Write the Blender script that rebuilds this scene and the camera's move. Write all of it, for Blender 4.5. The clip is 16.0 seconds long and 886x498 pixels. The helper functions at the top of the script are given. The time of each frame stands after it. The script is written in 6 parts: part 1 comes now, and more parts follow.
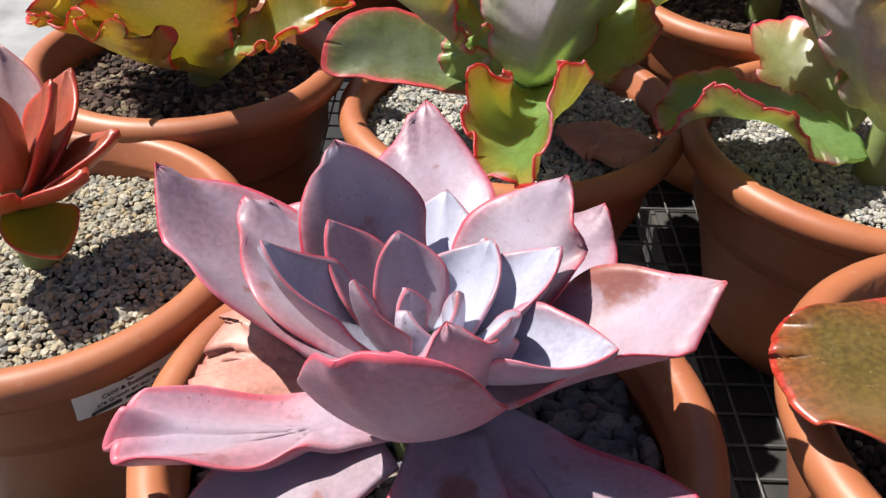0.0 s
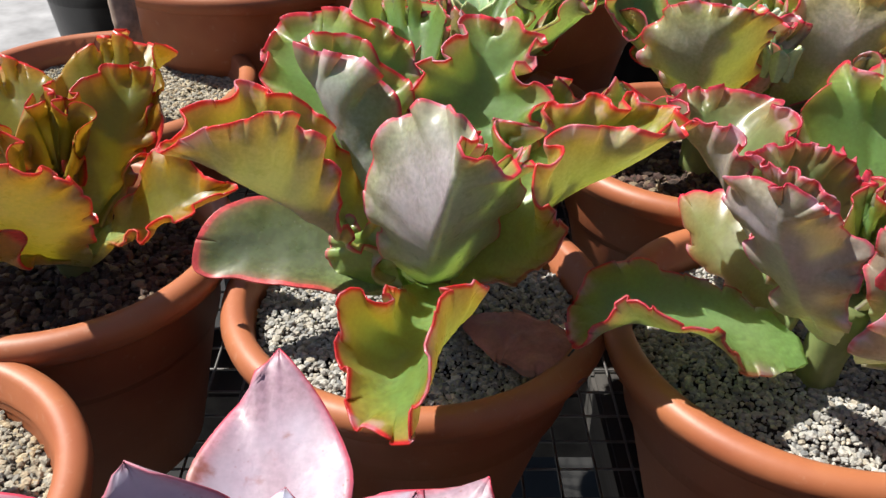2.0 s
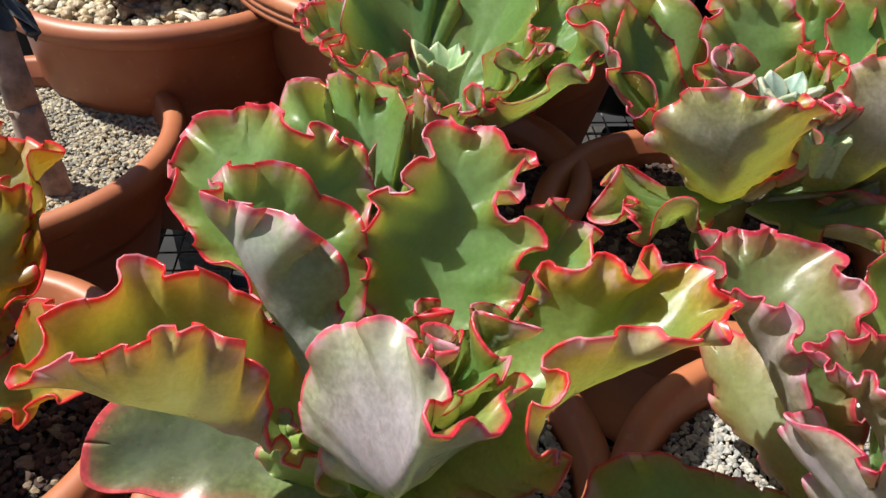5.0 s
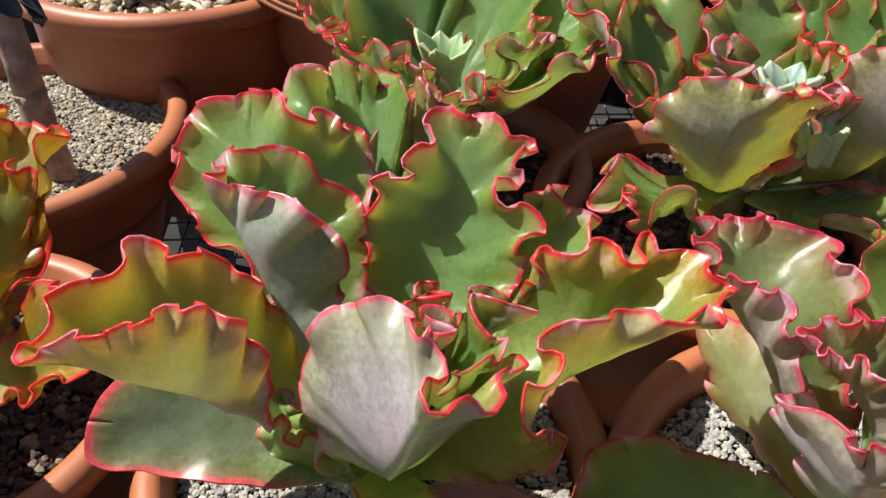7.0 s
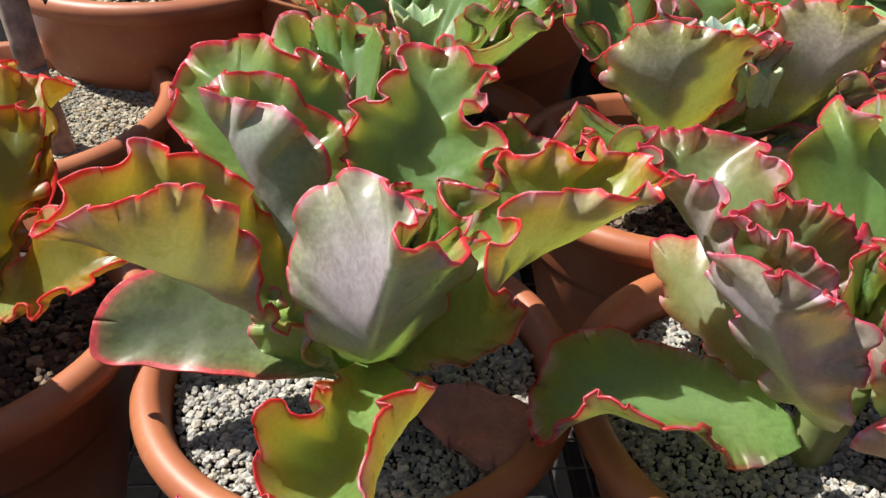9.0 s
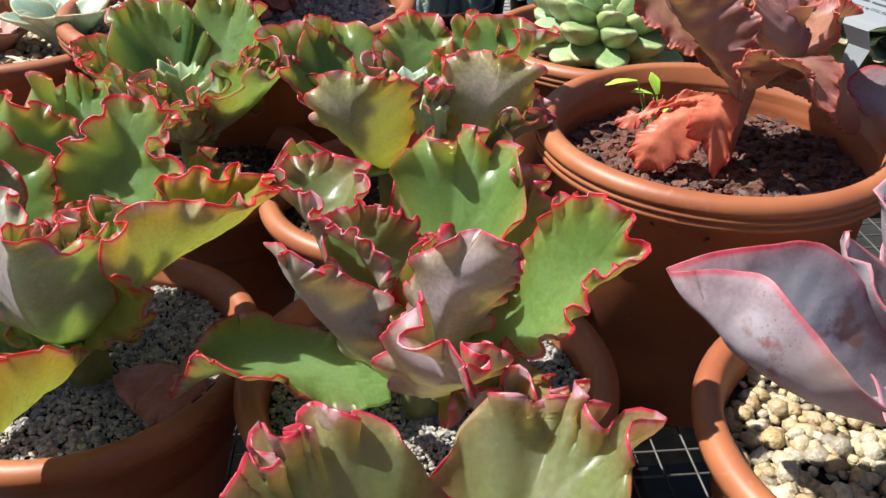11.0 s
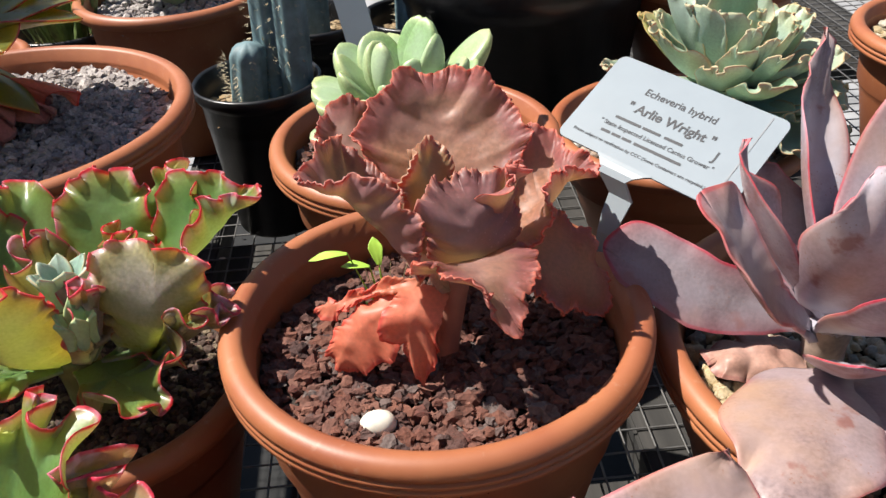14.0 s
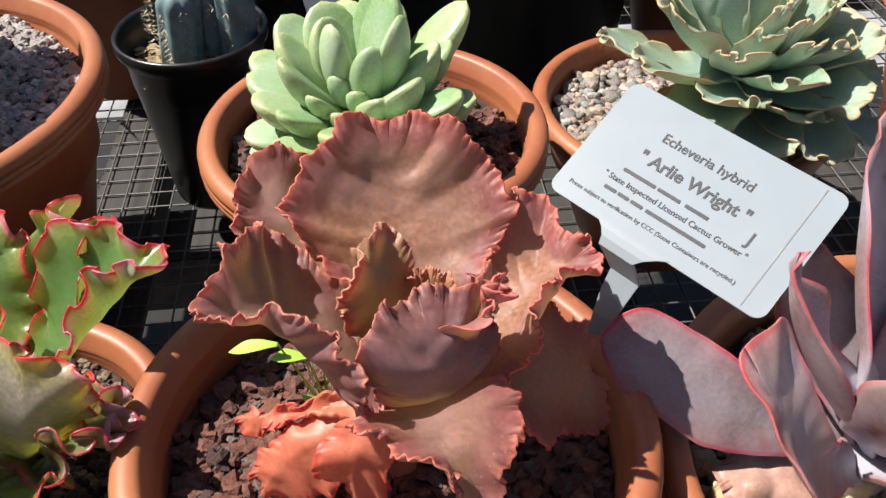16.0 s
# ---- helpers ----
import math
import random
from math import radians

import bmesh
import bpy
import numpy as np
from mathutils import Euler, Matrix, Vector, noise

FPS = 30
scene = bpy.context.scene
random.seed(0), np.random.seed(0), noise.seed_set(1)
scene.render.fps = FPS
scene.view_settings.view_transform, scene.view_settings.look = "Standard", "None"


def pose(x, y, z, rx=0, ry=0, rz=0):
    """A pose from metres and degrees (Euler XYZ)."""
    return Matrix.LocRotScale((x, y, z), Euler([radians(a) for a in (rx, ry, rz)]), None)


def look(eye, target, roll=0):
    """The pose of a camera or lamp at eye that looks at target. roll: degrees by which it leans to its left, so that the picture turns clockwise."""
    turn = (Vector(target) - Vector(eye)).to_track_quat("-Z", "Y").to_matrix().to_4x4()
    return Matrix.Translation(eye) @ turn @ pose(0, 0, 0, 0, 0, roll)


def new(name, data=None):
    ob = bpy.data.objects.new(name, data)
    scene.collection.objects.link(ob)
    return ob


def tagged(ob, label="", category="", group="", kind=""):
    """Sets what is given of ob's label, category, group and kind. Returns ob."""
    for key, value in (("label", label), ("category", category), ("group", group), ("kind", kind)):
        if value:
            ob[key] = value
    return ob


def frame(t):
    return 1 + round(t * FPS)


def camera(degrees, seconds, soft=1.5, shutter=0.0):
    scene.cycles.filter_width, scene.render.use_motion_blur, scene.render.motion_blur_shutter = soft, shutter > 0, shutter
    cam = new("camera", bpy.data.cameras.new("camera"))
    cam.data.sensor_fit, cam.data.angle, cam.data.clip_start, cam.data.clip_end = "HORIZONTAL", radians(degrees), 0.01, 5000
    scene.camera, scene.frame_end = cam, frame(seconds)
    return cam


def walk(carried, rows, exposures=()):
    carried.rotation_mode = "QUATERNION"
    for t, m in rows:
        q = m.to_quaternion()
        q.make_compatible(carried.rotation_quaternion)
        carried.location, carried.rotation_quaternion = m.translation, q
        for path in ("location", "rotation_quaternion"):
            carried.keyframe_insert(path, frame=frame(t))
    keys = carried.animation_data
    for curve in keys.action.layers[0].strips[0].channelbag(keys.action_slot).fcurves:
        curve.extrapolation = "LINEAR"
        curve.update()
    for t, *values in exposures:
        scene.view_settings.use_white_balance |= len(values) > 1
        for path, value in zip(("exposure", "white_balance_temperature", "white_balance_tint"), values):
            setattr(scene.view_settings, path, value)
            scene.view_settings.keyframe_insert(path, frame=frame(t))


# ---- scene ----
cam = camera(55.6, 16.0)
# seconds, place in metres, then turn, tilt and lean in degrees
PATH = [
    (0, 0.0000, 0.0000, 1.1575, -0.00, -37.67, 1.58),
    (0.5, 0.0018, 0.0015, 1.1574, -0.32, -37.15, 1.61),
    (1, 0.0130, 0.0230, 1.1642, -0.93, -35.83, 1.82),
    (1.5, 0.0357, 0.0598, 1.1792, -1.14, -34.64, 1.48),
    (2, 0.0471, 0.0947, 1.1881, -1.48, -33.16, 1.11),
    (2.5, 0.0412, 0.1468, 1.1993, -2.54, -32.67, 1.27),
    (3, 0.0413, 0.2022, 1.2012, -3.28, -33.35, 1.35),
    (3.5, 0.0438, 0.2355, 1.2054, -3.89, -34.77, 1.51),
    (4, 0.0477, 0.2482, 1.2161, -4.04, -36.34, 1.60),
    (6.5, 0.0567, 0.2409, 1.2240, -3.70, -38.62, 1.87),
    (7, 0.0552, 0.2401, 1.2223, -3.67, -38.58, 1.93),
    (7.5, 0.0567, 0.2377, 1.2219, -3.57, -38.32, 1.73),
    (8, 0.0569, 0.2159, 1.2161, -3.85, -37.55, 1.57),
    (8.5, 0.0624, 0.1957, 1.2029, -4.26, -36.47, 1.45),
    (9, 0.0578, 0.1710, 1.1943, -4.82, -35.08, 1.54),
    (9.5, 0.0927, 0.1357, 1.1992, -5.31, -33.75, 1.61),
    (10, 0.1678, 0.0888, 1.2019, -5.30, -32.28, 1.44),
    (10.2, 0.1897, 0.0689, 1.2059, -5.54, -31.86, 1.65),
    (12.3, 0.2840, 0.0490, 1.2683, -3.11, -31.71, -3.53),
    (12.5, 0.2983, 0.0621, 1.2676, -3.16, -31.63, -3.53),
    (13, 0.3633, 0.0926, 1.2767, -3.06, -31.77, -3.57),
    (13.5, 0.4369, 0.1362, 1.2921, -2.96, -32.49, -3.55),
    (14, 0.4714, 0.2063, 1.2989, -3.23, -33.61, -3.17),
    (14.5, 0.4847, 0.2659, 1.2983, -4.00, -35.25, -2.47),
    (15, 0.4885, 0.3121, 1.2966, -4.81, -37.28, -1.74),
    (15.5, 0.4934, 0.3422, 1.3043, -5.33, -39.60, -1.05),
    (16, 0.4918, 0.3632, 1.3183, -5.39, -41.73, -0.63),
]
walk(cam, [(t, pose(x, y, z, 0, 0, turn) @ pose(0, 0, 0, 90 + tilt) @ pose(0, 0, 0, 0, 0, lean)) for t, x, y, z, turn, tilt, lean in PATH],
     [(0, 0.82, 6300, 10), (16, 0.82, 6300, 10)])

# ---- light ----
SUN_AZ, SUN_EL = radians(162), radians(56)     # from +x towards +y; height
sun_way = Vector((math.cos(SUN_AZ) * math.cos(SUN_EL), math.sin(SUN_AZ) * math.cos(SUN_EL), math.sin(SUN_EL)))
world = bpy.data.worlds.new("world")
scene.world = world
world.use_nodes = True
wn = world.node_tree.nodes
sky = wn.new("ShaderNodeTexSky")
sky.sky_type, sky.sun_disc = "NISHITA", False
sky.sun_elevation, sky.sun_rotation = SUN_EL, radians(90) - SUN_AZ
wn["Background"].inputs["Strength"].default_value = 0.050
world.node_tree.links.new(sky.outputs[0], wn["Background"].inputs["Color"])
sun = new("sun", bpy.data.lights.new("sun", "SUN"))
sun.data.energy, sun.data.angle, sun.data.color = 5.4, radians(0.6), (1.0, 0.93, 0.82)
sun.matrix_world = look((0, 0, 5), Vector((0, 0, 5)) - sun_way)

# ---- materials ----


def material(name, rough=0.6, metal=0.0):
    m = bpy.data.materials.new(name)
    m.use_nodes = True
    b = m.node_tree.nodes["Principled BSDF"]
    b.inputs["Roughness"].default_value, b.inputs["Metallic"].default_value = rough, metal
    return m, m.node_tree, b


def node(tree, kind, **inputs):
    n = tree.nodes.new(kind)
    for key, value in inputs.items():
        n.inputs[key.replace("_", " ")].default_value = value
    return n


def ramp(tree, source, stops):
    n = tree.nodes.new("ShaderNodeValToRGB")
    e = n.color_ramp.elements
    while len(e) < len(stops):
        e.new(0.5)
    for k, (p, c) in zip(e, stops):
        k.position, k.color = p, (*c, 1) if len(c) == 3 else c
    tree.links.new(source, n.inputs[0])
    return n.outputs[0]


def blend(tree, fac, a, b, how="MIX"):
    n = tree.nodes.new("ShaderNodeMix")
    n.data_type, n.blend_type = "RGBA", how
    for key, v in ((0, fac), (6, a), (7, b)):
        if isinstance(v, (int, float)):
            n.inputs[key].default_value = v
        elif isinstance(v, tuple):
            n.inputs[key].default_value = (*v, 1)
        else:
            tree.links.new(v, n.inputs[key])
    return n.outputs[2]


def noise_of(tree, scale, detail=4.0, coords="Object", rough=0.55):
    tc = tree.nodes.new("ShaderNodeTexCoord")
    n = node(tree, "ShaderNodeTexNoise", Scale=scale, Detail=detail, Roughness=rough)
    tree.links.new(tc.outputs[coords], n.inputs["Vector"])
    return n.outputs["Fac"]


def bump(tree, b, height, strength, distance):
    n = node(tree, "ShaderNodeBump", Strength=strength, Distance=distance)
    tree.links.new(height, n.inputs["Height"])
    tree.links.new(n.outputs[0], b.inputs["Normal"])


def terracotta():
    m, t, b = material("terracotta_plastic", 0.48)
    big, fine = noise_of(t, 14, 3), noise_of(t, 160, 3)
    c = ramp(t, big, [(0.3, (0.27, 0.080, 0.036)), (0.75, (0.385, 0.145, 0.060))])
    c = blend(t, ramp(t, fine, [(0.62, (0, 0, 0)), (0.78, (0.35, 0.35, 0.35))]), c, (0.42, 0.25, 0.17))
    t.links.new(c, b.inputs["Base Color"])
    bump(t, b, fine, 0.12, 0.001)
    return m


def stone(name, colours, scale=30.0, rough=0.85):
    """Gravel: each grain takes its own tone."""
    m, t, b = material(name, rough)
    g = t.nodes.new("ShaderNodeNewGeometry")
    c = ramp(t, g.outputs["Random Per Island"], [(i / max(1, len(colours) - 1), k) for i, k in enumerate(colours)])
    n = noise_of(t, 420, 3)
    c = blend(t, 0.55, c, ramp(t, n, [(0.35, (0.35, 0.35, 0.35)), (0.7, (1, 1, 1))]), "MULTIPLY")
    t.links.new(c, b.inputs["Base Color"])
    bump(t, b, n, 0.8, 0.0016)
    return m


def wood_grey():
    m, t, b = material("weathered_timber", 0.85)
    tc = t.nodes.new("ShaderNodeTexCoord")
    mp = node(t, "ShaderNodeMapping", Scale=(60, 3, 60))
    t.links.new(tc.outputs["Object"], mp.inputs["Vector"])
    n = node(t, "ShaderNodeTexNoise", Scale=1.0, Detail=6.0)
    t.links.new(mp.outputs[0], n.inputs["Vector"])
    c = ramp(t, n.outputs["Fac"], [(0.3, (0.012, 0.0115, 0.011)), (0.7, (0.05, 0.046, 0.042))])
    t.links.new(c, b.inputs["Base Color"])
    bump(t, b, n.outputs["Fac"], 0.5, 0.002)
    return m


def plain(name, colour, rough=0.5, metal=0.0, vary=0.15, scale=60):
    m, t, b = material(name, rough, metal)
    n = noise_of(t, scale, 3)
    lo, hi = tuple(k * (1 - vary) for k in colour), tuple(min(1, k * (1 + vary)) for k in colour)
    t.links.new(ramp(t, n, [(0.3, lo), (0.7, hi)]), b.inputs["Base Color"])
    bump(t, b, n, 0.1, 0.001)
    return m


def leaf_paint(name, core, mid, edge, back, bloom, rough=0.33, translucent=0.36, edge_from=0.84, spots=(0.3, 0.08, 0.05), spotty=0.5, wax=0.35, gloss=0.45, through_colour=(0.5, 0.46, 0.03), mid_at=0.4, scars=0.0, blush=0.0, inner_wax=None, mottle=0.3, frill=0.0, root=None):
    """A fleshy leaf: core to margin pigments, a paler waxy bloom in drifts, scars and water spots, and light that passes through."""
    m, t, b = material(name, rough)
    at = t.nodes.new("ShaderNodeAttribute")
    at.attribute_name = "margin"
    un = t.nodes.new("ShaderNodeAttribute")
    un.attribute_name = "under"
    info = t.nodes.new("ShaderNodeObjectInfo")
    drift, fine = noise_of(t, 17, 3), noise_of(t, 130, 4)
    # wander of the margin's line
    add = t.nodes.new("ShaderNodeMath")
    add.operation = "MULTIPLY_ADD"
    t.links.new(drift, add.inputs[0])
    add.inputs[1].default_value = 0.22
    t.links.new(at.outputs["Fac"], add.inputs[2])
    sub = t.nodes.new("ShaderNodeMath")
    sub.operation = "SUBTRACT"
    t.links.new(add.outputs[0], sub.inputs[0])
    sub.inputs[1].default_value = 0.11
    halo = tuple(0.8 * p + 0.2 * q for p, q in zip(mid, edge))
    inner = ramp(t, sub.outputs[0], [(mid_at * 0.4, core), (mid_at, mid), (edge_from - 0.07, halo), (edge_from + 0.01, edge), (1.0, tuple(min(1, k * 1.1) for k in edge))])
    ripe = tuple(0.62 * q + 0.38 * p for p, q in zip(back, mid))
    outer = ramp(t, sub.outputs[0], [(0.06, back), (0.26, tuple(0.65 * p + 0.35 * q for p, q in zip(back, mid))), (0.52, ripe), (edge_from - 0.06, tuple(0.7 * p + 0.3 * q for p, q in zip(ripe, halo))), (edge_from + 0.04, edge), (1.0, edge)])
    c = blend(t, un.outputs["Fac"], inner, outer)
    # pale green leaf base; where it reaches far it also paints in brightness
    if root:
        near = t.nodes.new("ShaderNodeAttribute")
        near.attribute_name = "root"
        c = blend(t, ramp(t, near.outputs["Fac"], [(0.12, (0, 0, 0)), (0.75, (0.85,) * 3)]), c, root)
    hue = ramp(t, info.outputs["Random"], [(0.0, (0.8, 0.92, 0.85)), (1.0, (1.15, 1.03, 1.0))])
    c = blend(t, 1.0, c, hue, "MULTIPLY")
    cells = ramp(t, noise_of(t, 420, 3), [(0.35, (1 - mottle * 0.6,) * 3), (0.68, (1 + mottle * 0.5,) * 3)])
    c = blend(t, 1.0, c, cells, "MULTIPLY")
    wisp = ramp(t, drift, [(0.40, (0, 0, 0)), (0.64, (wax, wax, wax))])
    wisp = blend(t, 1.0, wisp, ramp(t, at.outputs["Fac"], [(0.12, (1, 1, 1)), (0.5, (0.5,) * 3)]), "MULTIPLY")
    if inner_wax is not None:
        level = ramp(t, un.outputs["Fac"], [(0.0, (inner_wax / wax,) * 3), (1.0, (1, 1, 1))])
        wisp = blend(t, 1.0, wisp, level, "MULTIPLY")
    c = blend(t, wisp, c, bloom)
    if frill:
        rim = ramp(t, at.outputs["Fac"], [(0.50, (0, 0, 0)), (0.80, (frill,) * 3)])
        rim = blend(t, 1.0, rim, ramp(t, noise_of(t, 70, 2), [(0.54, (0, 0, 0)), (0.62, (1, 1, 1))]), "MULTIPLY")
        c = blend(t, rim, c, (0.66, 0.46, 0.55))
    if blush:
        bl = ramp(t, noise_of(t, 11, 4), [(0.52, (0, 0, 0)), (0.70, (blush,) * 3)])
        c = blend(t, bl, c, (0.42, 0.26, 0.17))
    if scars:
        sc = ramp(t, noise_of(t, 40, 8), [(0.61, (0, 0, 0)), (0.68, (scars,) * 3)])
        c = blend(t, sc, c, (0.22, 0.075, 0.055))
    dots = node(t, "ShaderNodeTexVoronoi", Scale=360.0)
    tc = t.nodes.new("ShaderNodeTexCoord")
    t.links.new(tc.outputs["Object"], dots.inputs["Vector"])
    d = ramp(t, dots.outputs["Distance"], [(0.08, (spotty,) * 3), (0.22, (0, 0, 0))])
    where = ramp(t, noise_of(t, 38, 2), [(0.50, (0, 0, 0)), (0.62, (1, 1, 1))])
    d = blend(t, 1.0, d, where, "MULTIPLY")
    c = blend(t, d, c, spots)
    t.links.new(c, b.inputs["Base Color"])
    b.inputs["Coat Weight"].default_value, b.inputs["Coat Roughness"].default_value = gloss, 0.4
    r = ramp(t, fine, [(0.3, (rough - 0.1,) * 3), (0.7, (rough + 0.12,) * 3)])
    t.links.new(r, b.inputs["Roughness"])
    bump(t, b, fine, 0.2, 0.0012)
    tr = t.nodes.new("ShaderNodeBsdfTranslucent")
    # light passes both skins of the leaf, so each skin takes the root of the tint
    tc3 = tuple(min(0.95, (1.5 * k) ** 0.5) for k in through_colour)
    passing = ramp(t, sub.outputs[0], [(0.12, tc3), (0.55, (min(0.97, tc3[0] * 1.12), tc3[1] * 0.9, tc3[2] * 0.8)), (edge_from - 0.04, (0.95, tc3[1] * 0.78, tc3[2])), (edge_from + 0.04, (0.85, 0.16, 0.10))])
    t.links.new(passing, tr.inputs["Color"])
    mx = t.nodes.new("ShaderNodeMixShader")
    share = ramp(t, un.outputs["Fac"], [(0.0, (translucent,) * 3), (1.0, (translucent * 0.6,) * 3)])
    t.links.new(share, mx.inputs[0])
    t.links.new(b.outputs[0], mx.inputs[1])
    t.links.new(tr.outputs[0], mx.inputs[2])
    t.links.new(mx.outputs[0], t.nodes["Material Output"].inputs["Surface"])
    return m


TERRACOTTA = terracotta()
SAND = stone("tan_gravel", [(0.36, 0.30, 0.21), (0.20, 0.19, 0.16), (0.5, 0.43, 0.29), (0.27, 0.26, 0.22), (0.54, 0.49, 0.38), (0.14, 0.145, 0.14), (0.44, 0.34, 0.2), (0.3, 0.31, 0.28)])
GREY_GRAVEL = stone("grey_gravel", [(0.32, 0.28, 0.27), (0.45, 0.40, 0.38), (0.22, 0.19, 0.185), (0.55, 0.50, 0.47), (0.37, 0.32, 0.31)])
GRIT = stone("grey_grit", [(0.40, 0.38, 0.34), (0.24, 0.245, 0.24), (0.54, 0.50, 0.42), (0.33, 0.34, 0.34), (0.60, 0.57, 0.50), (0.17, 0.18, 0.185), (0.46, 0.41, 0.32), (0.37, 0.38, 0.37)])
LAVA = stone("lava_rock", [(0.125, 0.045, 0.034), (0.18, 0.07, 0.046), (0.065, 0.033, 0.03), (0.23, 0.10, 0.07), (0.105, 0.05, 0.042), (0.16, 0.13, 0.12)], rough=0.95)
DARK_MIX = stone("dark_lava_mix", [(0.05, 0.03, 0.025), (0.09, 0.045, 0.035), (0.035, 0.025, 0.02), (0.13, 0.08, 0.06), (0.25, 0.2, 0.13)], rough=0.95)
PEBBLE = stone("yellow_pebbles", [(0.5, 0.38, 0.2), (0.6, 0.5, 0.32), (0.4, 0.29, 0.16), (0.64, 0.57, 0.43), (0.28, 0.25, 0.2), (0.55, 0.4, 0.2)], rough=0.5)
RIVER = stone("grey_river_pebbles", [(0.14, 0.14, 0.15), (0.22, 0.2, 0.2), (0.1, 0.1, 0.11), (0.3, 0.26, 0.24), (0.18, 0.15, 0.13)], rough=0.55)
MIXED = stone("mixed_pebbles", [(0.22, 0.21, 0.2), (0.42, 0.30, 0.22), (0.14, 0.14, 0.15), (0.52, 0.44, 0.33), (0.36, 0.23, 0.19), (0.28, 0.27, 0.26), (0.55, 0.52, 0.46)], rough=0.6)
SOIL = plain("dark_soil", (0.03, 0.022, 0.018), 0.95, vary=0.5, scale=200)
TIMBER = wood_grey()
WIRE = plain("galvanised_wire", (0.16, 0.155, 0.15), 0.5, 0.6, 0.3)
GREEN = leaf_paint("green_ruffled_leaf", (0.110, 0.235, 0.068), (0.19, 0.28, 0.068), (0.62, 0.022, 0.055), (0.335, 0.30, 0.345), (0.50, 0.47, 0.55), wax=0.6, inner_wax=0.10, translucent=0.52, spotty=0.25, spots=(0.65, 0.62, 0.56), through_colour=(0.38, 0.58, 0.10), mid_at=0.6, gloss=0.2, edge_from=0.90, mottle=0.5, frill=0.5, root=(0.27, 0.40, 0.14))
DUSTY = leaf_paint("dusty_green_leaf", (0.066, 0.112, 0.034), (0.100, 0.120, 0.034), (0.60, 0.05, 0.06), (0.22, 0.21, 0.12), (0.17, 0.17, 0.15), wax=0.5, inner_wax=0.4, translucent=0.22, spotty=0.4, spots=(0.5, 0.48, 0.42), through_colour=(0.40, 0.46, 0.05), mid_at=0.6, gloss=0.25, edge_from=0.88, mottle=0.5, root=(0.27, 0.40, 0.14))
FRESH = leaf_paint("fresh_green_leaf", (0.13, 0.27, 0.03), (0.20, 0.31, 0.03), (0.62, 0.12, 0.12), (0.17, 0.27, 0.06), (0.50, 0.52, 0.46), wax=0.3, inner_wax=0.2, translucent=0.42, spotty=0.2, spots=(0.65, 0.62, 0.56), through_colour=(0.36, 0.55, 0.03), mid_at=0.6, gloss=0.3, edge_from=0.90, mottle=0.4)
PINKISH = leaf_paint("pink_green_ruffled_leaf", (0.13, 0.20, 0.075), (0.24, 0.22, 0.10), (0.60, 0.035, 0.09), (0.43, 0.33, 0.39), (0.58, 0.48, 0.57), wax=0.6, inner_wax=0.15, translucent=0.48, spotty=0.35, spots=(0.65, 0.57, 0.51), through_colour=(0.46, 0.46, 0.13), mid_at=0.6, gloss=0.2, edge_from=0.90, mottle=0.5, frill=0.75, root=(0.27, 0.40, 0.14))
OLIVE = leaf_paint("olive_orange_leaf", (0.10, 0.14, 0.018), (0.25, 0.19, 0.014), (0.60, 0.03, 0.03), (0.38, 0.25, 0.13), (0.48, 0.40, 0.34), wax=0.45, inner_wax=0.08, spotty=0.15, translucent=0.46, through_colour=(0.5, 0.42, 0.02), mid_at=0.5, gloss=0.3, edge_from=0.90, mottle=0.5, root=(0.27, 0.40, 0.14))
LAVENDER = leaf_paint("lavender_leaf", (0.30, 0.20, 0.265), (0.38, 0.17, 0.235), (0.52, 0.035, 0.075), (0.42, 0.22, 0.275), (0.39, 0.355, 0.45), rough=0.46, translucent=0.12, gloss=0.0, edge_from=0.86, spots=(0.20, 0.07, 0.06), spotty=0.8, wax=0.72, through_colour=(0.5, 0.22, 0.25), scars=0.9, blush=0.2, mottle=0.3, mid_at=0.45)
LILAC = leaf_paint("lilac_grey_leaf", (0.27, 0.225, 0.275), (0.29, 0.175, 0.215), (0.46, 0.04, 0.075), (0.32, 0.20, 0.23), (0.49, 0.48, 0.55), rough=0.46, translucent=0.1, gloss=0.0, edge_from=0.86, spots=(0.22, 0.10, 0.06), spotty=0.8, wax=0.8, through_colour=(0.4, 0.2, 0.24), scars=0.8, blush=0.55, mottle=0.3, mid_at=0.55)
FROST = leaf_paint("frosted_lavender_leaf", (0.34, 0.33, 0.45), (0.30, 0.20, 0.27), (0.46, 0.05, 0.09), (0.34, 0.20, 0.26), (0.52, 0.54, 0.68), rough=0.46, translucent=0.1, gloss=0.0, edge_from=0.88, spots=(0.2, 0.08, 0.06), spotty=0.8, wax=0.85, through_colour=(0.4, 0.2, 0.24), scars=0.5, mottle=0.25, mid_at=0.6)
BRONZE = leaf_paint("bronze_olive_leaf", (0.085, 0.06, 0.011), (0.13, 0.055, 0.011), (0.34, 0.03, 0.018), (0.24, 0.14, 0.06), (0.17, 0.105, 0.04), wax=0.6, translucent=0.1, spotty=0.4, spots=(0.4, 0.32, 0.2), through_colour=(0.5, 0.36, 0.03), gloss=0.1, mottle=0.6)
